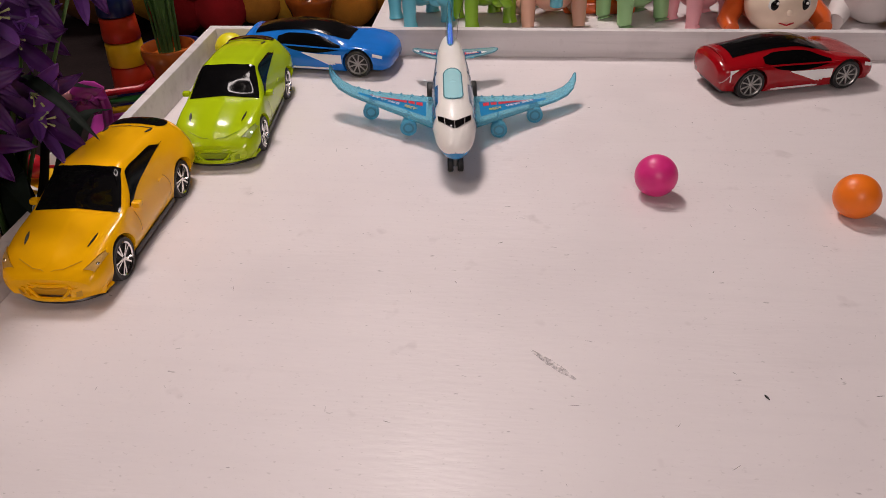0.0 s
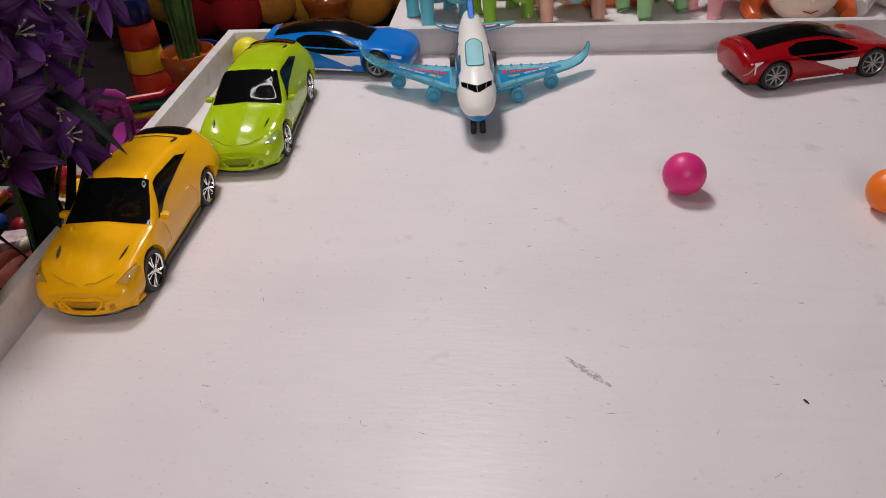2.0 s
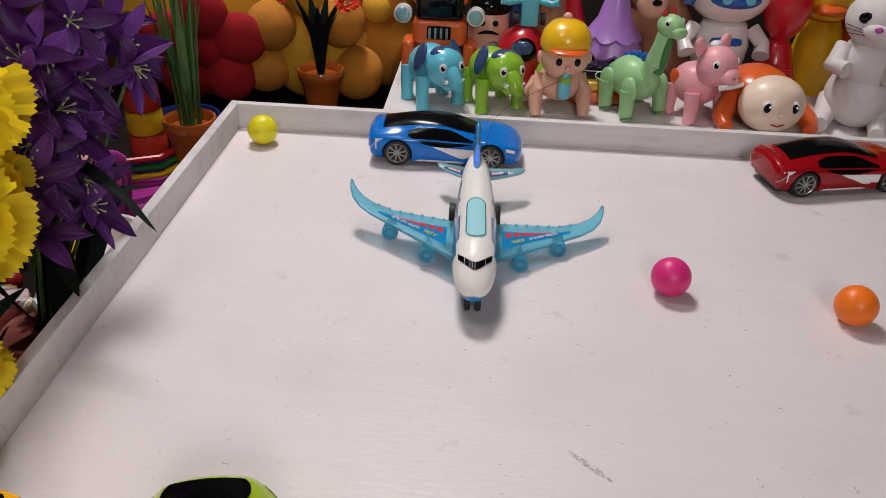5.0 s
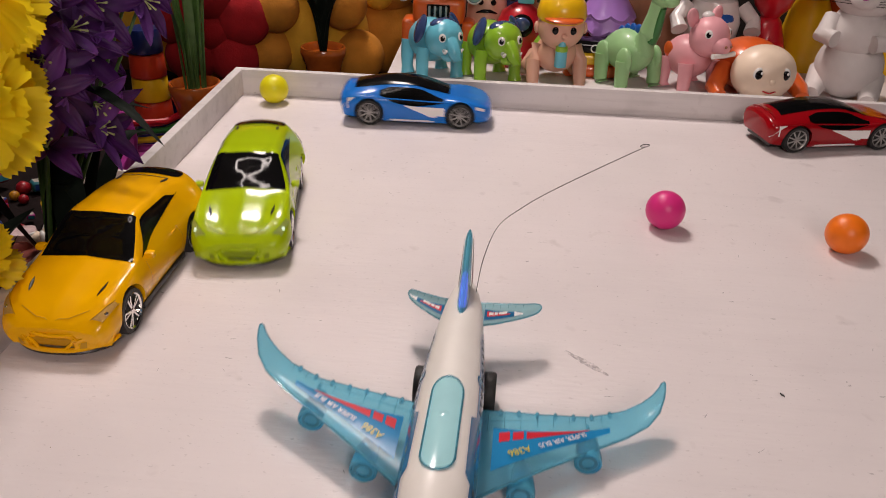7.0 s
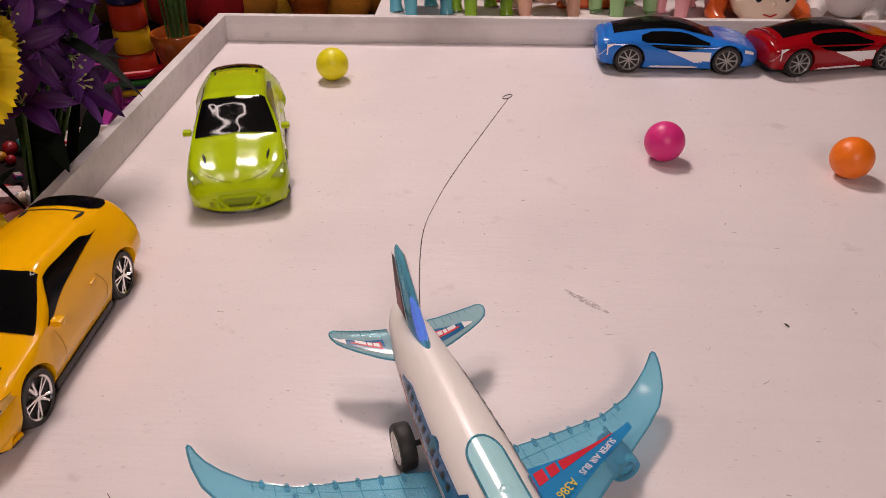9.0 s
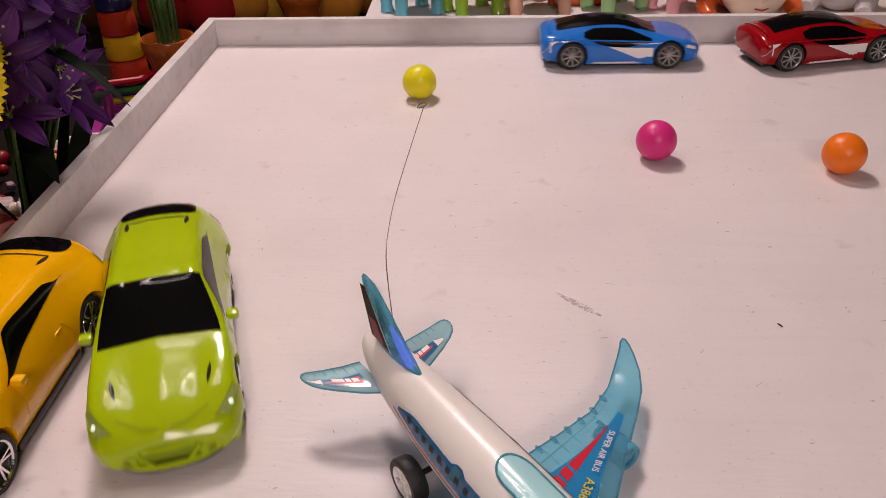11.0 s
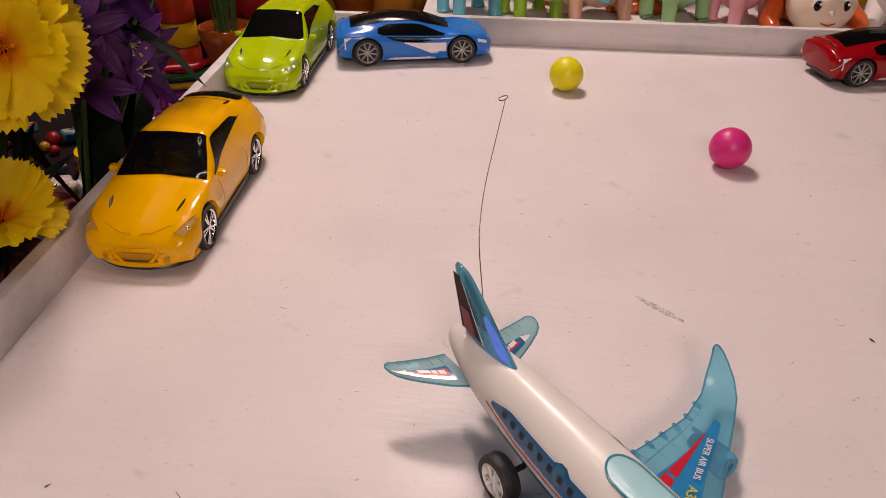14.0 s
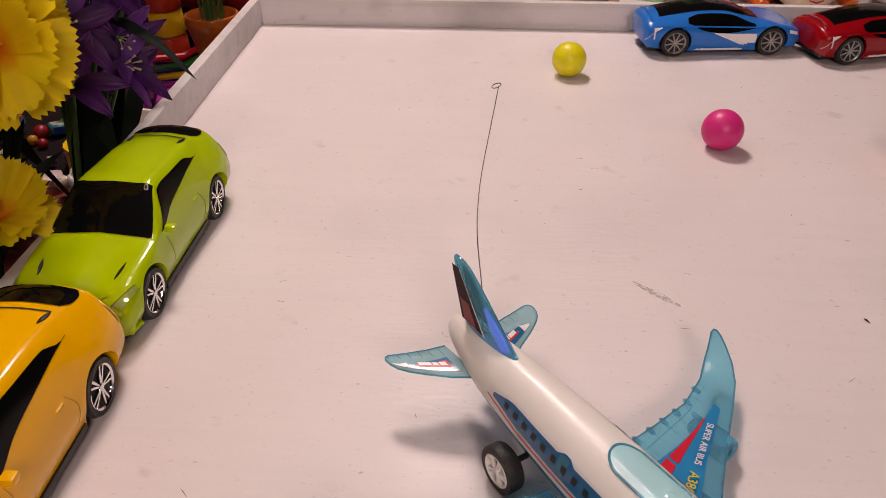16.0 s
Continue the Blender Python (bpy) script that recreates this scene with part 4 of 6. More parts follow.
# wire aerial: leans back and rises from the tail root, with a small loop at its end
ap = [(-0.128, 0.008, 0.056), (-0.140, 0.012, 0.082), (-0.158, 0.021, 0.101), (-0.182, 0.038, 0.1065), (-0.212, 0.062, 0.110), (-0.262, 0.105, 0.1135), (-0.312, 0.148, 0.116)]
tt = [(i / (len(ap) - 1), *p) for i, p in enumerate(ap)]
part("aerial", tube([tuple(spline(tt, i / 40)) for i in range(41)], 0.00035, 6), M_WIRE, plane, "thin dark wire aerial with a loop end")
c = Vector(ap[-1])
part("aerial_loop", tube([tuple(c + Vector((0.003 * math.cos(a) - 0.003, 0.004 * math.sin(a), 0.001 * math.sin(a)))) for a in np.linspace(0, 6.28, 20)], 0.0004, 6), M_WIRE, plane)

# ---- shelf behind the tray, and the lower bench around it ----
M_CLOTH = mat("dark_cloth", (0.014, 0.009, 0.009), 0.9, var=0.3, scale=20, bump=0.5, bscale=200, spec=0.1)
solid("back_shelf", box(0.195, 0.016, -0.05, 1.5, 0.36, 0.0, 0.002), M_SHELF, "white-painted low shelf behind the tray", "shelf")
solid("side_bench", box(-1.3, -1.3, -0.16, 1.5, 1.0, -0.13, 0.004), M_CLOTH, "bench under the toys, covered with dark cloth", "bench")


def multi(name, pieces, label, category, m, group=""):
    """One mesh out of several pieces, each with its own material."""
    bm = bmesh.new()
    mats = []
    for b, mm in pieces:
        if mm not in mats:
            mats.append(mm)
        n0 = len(bm.faces)
        join(bm, b)
        bm.faces.ensure_lookup_table()
        for f in bm.faces[n0:]:
            f.material_index = mats.index(mm)
    me = mesh_of(bm, name)
    for mm in mats:
        me.materials.append(mm)
    smooth(me, 50)
    return tagged(attach(new(name, me), m), label, category, group)


def attach(ob, m):
    ob.matrix_basis = m
    return ob


def toy_plastic(name, c, rough=0.28, coat=0.4):
    return mat(name, c, rough, coat=coat, var=0.05, scale=45)


T_SKIN = toy_plastic("doll_plastic", (0.72, 0.40, 0.29), 0.38, 0.1)
T_CREAM = toy_plastic("cream_plastic", (0.82, 0.66, 0.52), 0.35, 0.15)
T_LBLUE = toy_plastic("light_blue_plastic", (0.13, 0.52, 0.66))
T_LIME = toy_plastic("lime_plastic", (0.26, 0.50, 0.03))
T_MINT = toy_plastic("mint_green_plastic", (0.30, 0.54, 0.25), 0.4, 0.1)
T_PINK = toy_plastic("pink_plastic", (0.78, 0.36, 0.40), 0.4, 0.1)
T_ORANGE = toy_plastic("orange_plastic", (0.72, 0.12, 0.02))
T_RED = toy_plastic("red_plastic", (0.50, 0.01, 0.02))
T_PURPLE = toy_plastic("lilac_plastic", (0.40, 0.20, 0.60))
T_YEL = toy_plastic("yellow_plastic", (0.85, 0.50, 0.01))
T_WHITE = toy_plastic("white_gloss_plastic", (0.74, 0.71, 0.70))
T_CATW = mat("white_flocked_ceramic", (0.62, 0.58, 0.57), 0.6, var=0.06, scale=50, bump=0.2)
T_DBLUE = toy_plastic("deep_blue_plastic", (0.01, 0.10, 0.42))
T_NAVY = mat("smoky_clear_plastic", (0.06, 0.10, 0.25), 0.15, trans=0.3, coat=0.5)
T_BROWN = toy_plastic("brown_plastic", (0.30, 0.13, 0.07), 0.45, 0.1)
T_DGREEN = toy_plastic("dark_green_plastic", (0.02, 0.16, 0.03))
T_MAGENTA = toy_plastic("magenta_plastic", (0.42, 0.04, 0.30))
T_BLACK = M_BLACKGLASS
T_EYEW = mat("eye_white", (0.8, 0.78, 0.76), 0.2, coat=0.5)
M_CLEAR = mat("clear_plastic", (0.85, 0.75, 0.68), 0.08, trans=0.8, ior=1.2)


def eye(parent, c, r, way, iris=None):
    """An eye disc with iris and glint, facing the given way."""
    w = Vector(way).normalized()
    q = w.to_track_quat("Z", "Y").to_matrix().to_4x4()
    base = Matrix.Translation(c) @ q
    e = part("eye", ball(r, (0, 0, 0), (0.85, 1, 0.35), n=14), T_EYEW, parent, "", base)
    part("pupil", ball(r * 0.66, (0, -r * 0.1, r * 0.2), (0.85, 1, 0.35), n=12), iris or T_BLACK, e)
    part("glint", ball(r * 0.2, (r * 0.2, r * 0.22, r * 0.42), (1, 1, 0.4), n=8), T_EYEW, e)
    return e


def elephant(label, colour, m):
    t = thing("toy_elephant", label, "toy elephant", m, group="walking toy animals")
    part("body", ball(0.038, (-0.014, 0, 0.056), (1.15, 0.92, 0.9), n=28), colour, t)
    hd = part("head", ball(0.030, (0.030, 0, 0.068), (0.95, 1.02, 1.0), n=26), colour, t)
    part("trunk", tube([(0.050, 0, 0.066), (0.062, 0, 0.058), (0.068, 0.002, 0.048), (0.071, 0.003, 0.041)], [0.013, 0.011, 0.009, 0.0075], 14), colour, hd)
    part("jaw", ball(0.011, (0.047, 0, 0.044), (1, 1.1, 0.8), n=14), colour, hd)
    part("brow", ball(0.019, (0.027, 0, 0.089), (0.9, 1.2, 0.5), n=16), T_NAVY, hd)
    for s in (1, -1):
        part("ear", ball(0.019, (0.008, s * 0.031, 0.080), (0.75, 0.28, 1.2), n=18, rot=Matrix.Rotation(s * 0.35, 4, "X")), T_NAVY, hd, "smoky translucent ear")
        part("tusk", tube([(0.052, s * 0.011, 0.055), (0.061, s * 0.014, 0.054), (0.066, s * 0.014, 0.058)], [0.0038, 0.003, 0.0015], 8), T_EYEW, hd)
        eye(hd, (0.0535, s * 0.0155, 0.0745), 0.0068, (1, s * 0.45, 0.2))
        for x in (0.014, -0.040):
            part("leg", tube([(x, s * 0.028, 0.052), (x + 0.003, s * 0.031, 0.034), (x + 0.004, s * 0.031, 0.010), (x + 0.006, s * 0.031, 0.0)], [0.011, 0.0105, 0.0095, 0.0115], 14), colour, t)
    part("tail", tube([(-0.055, 0, 0.06), (-0.064, 0, 0.05), (-0.066, 0, 0.04)], [0.004, 0.003, 0.002], 8), colour, t)
    return t


elephant("light blue plastic walking toy elephant on the shelf", T_LBLUE, pose(0.272, 0.145, 0, 0, 0, -58))
elephant("lime green plastic walking toy elephant on the shelf", T_LIME, pose(0.366, 0.145, 0, 0, 0, -62))


def crawling_doll(label, skin, hat, suit, m, s=1.0, bottle=True):
    """A plain crawling doll in one mesh."""
    pc = [(ball(0.034, (-0.02, 0, 0.045), (1.25, 0.95, 0.85), n=24), suit), (ball(0.031, (0.012, 0, 0.050), (0.95, 1.05, 0.95), n=22), skin), (ball(0.034, (0.032, 0, 0.094), (0.95, 1.03, 0.98), n=26), skin)]
    if hat:
        pc.append((lathe([(0.0365, 0.0), (0.0370, 0.006), (0.034, 0.020), (0.026, 0.031), (0.012, 0.037), (0.0005, 0.038)], 28, "z", pose(0.028, 0, 0.108, 0, 10, 0)), hat))
        pc.append((ball(0.028, (0.050, 0, 0.109), (1.0, 1.05, 0.2), n=20), T_ORANGE))
        pc.append((ball(0.007, (0.022, 0, 0.147), n=10), T_SKIN))
    for sd in (1, -1):
        pc.append((tube([(0.012, sd * 0.028, 0.060), (0.022, sd * 0.036, 0.040), (0.030, sd * 0.036, 0.018), (0.036, sd * 0.036, 0.004)], [0.011, 0.0115, 0.010, 0.0085], 14), skin))
        pc.append((tube([(-0.03, sd * 0.024, 0.034), (-0.01, sd * 0.040, 0.018), (-0.035, sd * 0.044, 0.010)], [0.014, 0.013, 0.010], 12), skin))
        pc.append((ball(0.0052, (0.0625, sd * 0.0130, 0.0945), (0.4, 0.9, 1.1), n=10), T_BLACK))
        pc.append((ball(0.008, (0.030, sd * 0.036, 0.092), (0.8, 0.5, 1.1), n=10), skin))
        pc.append((box(0.0600, sd * 0.0125 - 0.004, 0.1035, 0.0615, sd * 0.0125 + 0.004, 0.1045), T_BROWN))
    pc.append((ball(0.0045, (0.0655, 0, 0.0865), n=10), skin))
    if bottle:
        pc.append((lathe([(0.0088, 0.0), (0.0092, 0.002), (0.0088, 0.023), (0.0088, 0.0235)], 16, "z", pose(0.055, 0, 0.040)), T_LBLUE))
        pc.append((lathe([(0.0092, 0.0), (0.0092, 0.006), (0.007, 0.0075)], 16, "z", pose(0.055, 0, 0.0635)), T_LIME))
        pc.append((lathe([(0.006, 0.0), (0.004, 0.008), (0.0005, 0.012)], 12, "z", pose(0.056, 0, 0.071)), T_LBLUE))
    else:
        pc.append((tube([(0.063, -0.008, 0.076), (0.066, 0, 0.0735), (0.063, 0.008, 0.076)], 0.001, 6), T_RED))
    for b, _ in pc:
        b.transform(Matrix.Diagonal((s, s, s, 1)))
    return multi("crawling_doll", pc, label, "doll", m, "toy dolls")


crawling_doll("crawling plastic doll with yellow cap and blue bottle", T_SKIN, T_YEL, T_LIME, pose(0.463, 0.145, 0, 0, 0, -84), 1.03)
pc = [(ball(0.046, (0.03, 0, 0.046), (0.9, 1.05, 0.92), n=30), T_CREAM), (ball(0.048, (-0.035, 0, 0.042), (1.3, 1.1, 0.85), n=24), T_ORANGE), (ball(0.005, (0.070, 0, 0.043), n=10), T_CREAM), (tube([(0.066, -0.010, 0.028), (0.069, 0, 0.0255), (0.066, 0.010, 0.028)], 0.0011, 6), T_RED)]
for s in (1, -1):
    pc += [(ball(0.0095, (0.064, s * 0.0195, 0.053), (0.4, 0.9, 1.05), n=14), T_EYEW), (ball(0.007, (0.0665, s * 0.0195, 0.0525), (0.4, 0.9, 1.05), n=12), T_BLACK), (ball(0.002, (0.0695, s * 0.0195 + 0.002, 0.0555), n=8), T_EYEW), (tube([(-0.01, s * 0.045, 0.04), (0.02, s * 0.066, 0.018), (0.04, s * 0.064, 0.011)], [0.016, 0.014, 0.011], 12), T_ORANGE)]
multi("crawling_doll", pc, "crawling plastic doll with cream face and orange suit", "doll", pose(0.775, 0.128, 0, 0, 0, -86), "toy dolls")

# long-necked dinosaur
t = thing("toy_dinosaur", "mint green plastic walking long-necked toy dinosaur on the shelf", "toy dinosaur", pose(0.588, 0.150, 0, 0, 0, -58), group="walking toy animals")
part("body", ball(0.036, (-0.012, 0, 0.054), (1.25, 0.95, 0.95), n=28), T_MINT, t)
nk = part("neck", tube([(0.014, 0, 0.064), (0.030, 0, 0.092), (0.036, 0, 0.118), (0.040, 0, 0.140)], [0.022, 0.0165, 0.013, 0.012], 18), T_MINT, t)
hd = part("head", ball(0.0185, (0.047, 0, 0.150), (1.25, 0.95, 0.9), n=20), T_MINT, nk)
part("snout", ball(0.012, (0.064, 0, 0.145), (1.0, 1.1, 0.8), n=14), T_MINT, hd)
part("neck_panel", tube([(0.036, 0, 0.078), (0.044, 0, 0.098), (0.047, 0, 0.118), (0.050, 0, 0.132)], [0.008, 0.0072, 0.0065, 0.005], 12), T_DGREEN, nk, "dark green neck panel")
for s in (1, -1):
    eye(hd, (0.055, s * 0.0145, 0.157), 0.0055, (0.7, s, 0.3))
    part("horn", lathe([(0.004, 0), (0.003, 0.006), (0.0006, 0.010)], 10, "z", pose(0.040, s * 0.008, 0.164)), T_RED, hd)
    for x in (0.014, -0.038):
        part("haunch", ball(0.017, (x, s * 0.030, 0.046), (1, 0.5, 1.2), n=16), T_MINT, t)
        part("leg", tube([(x, s * 0.031, 0.045), (x + 0.003, s * 0.033, 0.022), (x + 0.004, s * 0.033, 0.006), (x + 0.007, s * 0.033, 0.0)], [0.0125, 0.011, 0.0105, 0.013], 14), T_MINT, t)
for k in range(4):
    part("back_plate", ball(0.009, (0.004 - 0.013 * k, 0, 0.089 - 0.003 * k * k * 0.4), (0.9, 0.45, 1.1), n=12), T_DBLUE, t, "blue translucent back plate")
part("tail", tube([(-0.045, 0, 0.055), (-0.068, 0, 0.046), (-0.085, 0, 0.040)], [0.02, 0.011, 0.003], 14), T_MINT, t)

# pig
t = thing("toy_pig", "pink plastic walking toy pig with a white bone in its mouth", "toy pig", pose(0.684, 0.150, 0, 0, 0, -58), group="walking toy animals")
part("body", ball(0.035, (-0.014, 0, 0.050), (1.15, 0.95, 0.95), n=26), T_PINK, t)
hd = part("head", ball(0.031, (0.022, 0, 0.088), (1.0, 0.98, 1.0), n=26), T_PINK, t)
part("snout", ball(0.017, (0.047, 0, 0.080), (1.0, 0.95, 0.85), n=18), T_PINK, hd)
bone = part("bone", tube([(0.056, -0.022, 0.068), (0.060, 0, 0.068), (0.056, 0.022, 0.068)], [0.0042, 0.0036, 0.0042], 10), T_EYEW, hd, "white bone")
part("flower_patch", ball(0.010, (-0.03, -0.030, 0.060), (1, 0.3, 1.2), n=12), T_ORANGE, t)
part("cap_knob", ball(0.008, (0.012, 0, 0.118), (1.2, 1.2, 0.8), n=12), T_WHITE, hd)
for s in (1, -1):
    part("ear", ball(0.012, (0.005, s * 0.024, 0.115), (0.5, 0.9, 1.3), n=14, rot=Matrix.Rotation(-s * 0.4, 4, "X")), T_PINK, hd)
    part("nostril", ball(0.0022, (0.0635, s * 0.005, 0.082), n=8), T_BROWN, hd)
    eye(hd, (0.0405, s * 0.0215, 0.0975), 0.0068, (0.75, s * 0.8, 0.2))
    for x in (0.012, -0.036):
        part("leg", tube([(x, s * 0.028, 0.046), (x + 0.004, s * 0.030, 0.026), (x + 0.005, s * 0.031, 0.006), (x + 0.007, s * 0.031, 0.0)], [0.0125, 0.011, 0.0095, 0.0115], 14), T_PINK, t)

# white cat figure: plain shape
pc = [(ball(0.050, (0, 0, 0.050), (0.95, 1.0, 1.0), n=26), T_CATW), (ball(0.042, (0.008, 0, 0.105), (0.9, 1.0, 1.1), n=24), T_CATW), (ball(0.044, (0.016, 0, 0.168), (0.95, 1.12, 0.95), n=26), T_CATW), (ball(0.017, (0.050, 0, 0.158), (0.9, 1.3, 0.8), n=16), T_CATW), (ball(0.0042, (0.066, 0, 0.164), (1, 1.4, 1), n=10), T_MAGENTA)]
for s in (1, -1):
    pc.append((lathe([(0.018, 0), (0.012, 0.016), (0.0008, 0.034)], 14, "z", Matrix.Translation((0.006, s * 0.029, 0.195)) @ Matrix.Rotation(-s * 0.25, 4, "X") @ Matrix.Diagonal((0.5, 1, 1, 1))), T_CATW))
    pc.append((lathe([(0.011, 0), (0.007, 0.011), (0.0006, 0.023)], 12, "z", Matrix.Translation((0.0135, s * 0.029, 0.199)) @ Matrix.Rotation(-s * 0.25, 4, "X") @ Matrix.Diagonal((0.3, 1, 1, 1))), T_PINK))
    pc.append((ball(0.0085, (0.0525, s * 0.0205, 0.175), (0.35, 1.15, 0.95), n=14), T_BLACK))
    pc.append((tube([(0.015, s * 0.036, 0.122), (0.034, s * 0.044, 0.098), (0.046, s * 0.026, 0.096)], [0.016, 0.016, 0.013], 14), T_CATW))
    pc.append((tube([(0.0, s * 0.034, 0.035), (0.030, s * 0.040, 0.014), (0.060, s * 0.040, 0.012)], [0.022, 0.015, 0.012], 14), T_CATW))
    for k in range(3):
        pc.append((tube([(0.057, s * 0.016, 0.158 - 0.003 * k), (0.050, s * 0.044, 0.163 - 0.006 * k)], 0.0005, 5), T_BLACK))
multi("cat_figure", pc, "white cat figure with pink inner ears, sitting", "figure", pose(0.922, 0.150, 0, 0, 0, -115))

# second row
t = thing("toy_robot", "orange plastic toy robot with green headlamps and black visor", "toy robot", pose(0.268, 0.285, 0, 0, 0, -90), group="toys in the second row")
part("body", box(-0.03, -0.045, 0.055, 0.03, 0.045, 0.100, 0.014, None, 4), T_ORANGE, t)
part("visor", box(0.0, -0.040, 0.098, 0.032, 0.040, 0.160, 0.012, None, 3), T_BLACK, t)
part("head", box(-0.03, -0.048, 0.120, 0.024, 0.048, 0.180, 0.016, None, 4), T_ORANGE, t)
part("grille", box(0.026, -0.020, 0.068, 0.034, 0.020, 0.090, 0.003), T_BLACK, t)
for k in range(4):
    part("grille_bar", box(0.033, -0.017 + 0.0095 * k, 0.070, 0.0355, -0.013 + 0.0095 * k, 0.088, 0.0008), M_GREYRIM, t)
for s in (1, -1):
    part("arm", box(-0.018, s * 0.052 - 0.011, 0.0, 0.030, s * 0.052 + 0.011, 0.062, 0.008, None, 3), T_ORANGE, t)
    part("tyre", lathe([(0.010, -0.008), (0.022, -0.008), (0.024, 0), (0.022, 0.008), (0.010, 0.008)], 24, "y", pose(-0.006, s * 0.03, 0.024)), M_TYRE, t)
    part("lamp_ring", lathe([(0.015, 0), (0.015, 0.012), (0.0125, 0.014)], 20, "x", pose(0.02, s * 0.060, 0.108)), T_WHITE, t)
    part("lamp_glass", ball(0.0125, (0.033, s * 0.060, 0.108), (0.4, 1, 1), n=16), M_TEALPALE, t, "green glass lamp")
multi("toy_figure", [(lathe([(0.030, 0), (0.034, 0.01), (0.036, 0.06), (0.033, 0.11), (0.02, 0.13), (0.001, 0.135)], 24), T_SKIN), (ball(0.005, (0.034, 0.011, 0.092), n=10), T_BLACK), (ball(0.005, (0.034, -0.011, 0.092), n=10), T_BLACK), (tube([(0.034, -0.018, 0.074), (0.038, -0.006, 0.078), (0.038, 0.006, 0.078), (0.034, 0.018, 0.074)], [0.001, 0.003, 0.003, 0.001], 8), T_BLACK), (ball(0.037, (0, 0, 0.115), (1, 1, 0.65), n=20), T_BLACK)],
      "rounded plastic toy head with black cap, plain", "toy", pose(0.350, 0.315, 0, 0, 0, -90), "toys in the second row")
t = thing("toy_bug_car", "red domed plastic toy with a round dark lens", "toy car", pose(0.410, 0.255, 0, 0, 0, -90), group="toys in the second row")
part("shell", lathe([(0.048, 0.0), (0.050, 0.02), (0.046, 0.055), (0.034, 0.085), (0.016, 0.098), (0.0008, 0.1)], 32), T_RED, t)
part("lens_ring", lathe([(0.019, 0), (0.019, 0.006), (0.015, 0.008)], 24, "x", pose(0.034, 0, 0.068, 0, -24, 0)), T_BLACK, t)
part("lens", ball(0.015, (0.038, 0, 0.069), (0.5, 1, 1), n=18), T_NAVY, t)
for s in (1, -1):
    part("wheel", lathe([(0.006, -0.007), (0.016, -0.007), (0.018, 0), (0.016, 0.007), (0.006, 0.007)], 20, "y", pose(0.01, s * 0.050, 0.055)), M_TYRE, t)
t = thing("toy_robot", "small blue plastic toy robot with black wheels", "toy robot", pose(0.415, 0.255, 0.100, 0, 0, -90), group="toys in the second row")
part("body", box(-0.012, -0.014, 0.0, 0.012, 0.014, 0.05, 0.004), T_LBLUE, t)
for s in (1, -1):
    part("arm", tube([(0, s * 0.014, 0.04), (0.004, s * 0.034, 0.036), (0.006, s * 0.046, 0.040)], [0.006, 0.005, 0.007], 10), T_LBLUE, t)
    part("wheel", lathe([(0.004, -0.004), (0.010, -0.004), (0.010, 0.004), (0.004, 0.004)], 16, "y", pose(0.004, s * 0.022, 0.012)), M_TYRE, t)
sk = []
for h, r in ((0.060, 0.047), (0.066, 0.050), (0.085, 0.042), (0.090, 0.045), (0.115, 0.028), (0.16, 0.015)):
    sk.append([((r + (0.004 if h < 0.1 else 0) * abs(math.sin(4 * a))) * math.cos(a), (r + (0.004 if h < 0.1 else 0) * abs(math.sin(4 * a))) * math.sin(a), h - (0.007 * abs(math.sin(4 * a)) if h < 0.1 else 0)) for a in np.linspace(0, 2 * math.pi, 64, endpoint=False)])
multi("dress_figure", [(grid_mesh(sk, close_v=True, cap=True), T_PURPLE), (lathe([(0.034, 0.0), (0.036, 0.02), (0.030, 0.06)], 28), T_BLACK), (ball(0.02, (0, 0, 0.182), n=18), T_SKIN)], "toy figure in a scalloped lilac plastic dress", "figure", pose(0.556, 0.275, 0.0, 0, 0, 0), "toys in the second row")
multi("music_base", [(box(-0.03, -0.055, 0.0, 0.03, 0.055, 0.022, 0.009, None, 3), T_ORANGE), (box(-0.028, -0.050, 0.020, 0.028, 0.050, 0.040, 0.008, None, 3), T_YEL), (box(-0.024, -0.044, 0.038, 0.024, 0.044, 0.058, 0.008, None, 3), T_BLACK), (tube([(0.025 + 0.001, -0.006 + 0.007 * math.cos(a), 0.048 + 0.006 * math.sin(a)) for a in np.linspace(0, 6.0, 14)], 0.0012, 6), T_EYEW)], "yellow and orange plastic toy base with black top", "toy", pose(0.537, 0.205, 0, 0, 0, -90), "toys in the second row")
multi("monkey_figure", [(ball(0.032, (0, 0, 0.145), n=22), T_BROWN), (ball(0.024, (0.016, 0, 0.138), (0.9, 1.1, 1.15), n=18), T_SKIN), (ball(0.006, (0.039, 0, 0.143), (1, 1.4, 0.9), n=10), T_BLACK), (ball(0.007, (0.033, 0.012, 0.156), n=10), T_BLACK), (ball(0.007, (0.033, -0.012, 0.156), n=10), T_BLACK), (lathe([(0.034, 0), (0.036, 0.05), (0.026, 0.125)], 24), T_BROWN)], "brown toy monkey figure with pale face", "figure", pose(0.612, 0.305, 0, 0, 0, -80), "toys in the second row")
t = thing("toy_robot", "white plastic toy robot with blue visor and chest plate", "toy robot", pose(0.735, 0.285, 0, 0, 0, -90), group="toys in the second row")
part("head", ball(0.060, (0, 0, 0.165), (0.9, 1.1, 0.86), n=32), T_WHITE, t)
part("visor", ball(0.050, (0.017, 0, 0.160), (0.82, 1.02, 0.45), n=26), T_DBLUE, t, "glossy blue visor")
part("visor_rim", ball(0.053, (0.012, 0, 0.167), (0.80, 1.03, 0.50), n=26), T_BLACK, t)
part("body", lathe([(0.030, 0.03), (0.042, 0.045), (0.046, 0.08), (0.036, 0.115), (0.02, 0.122)], 28), T_WHITE, t)
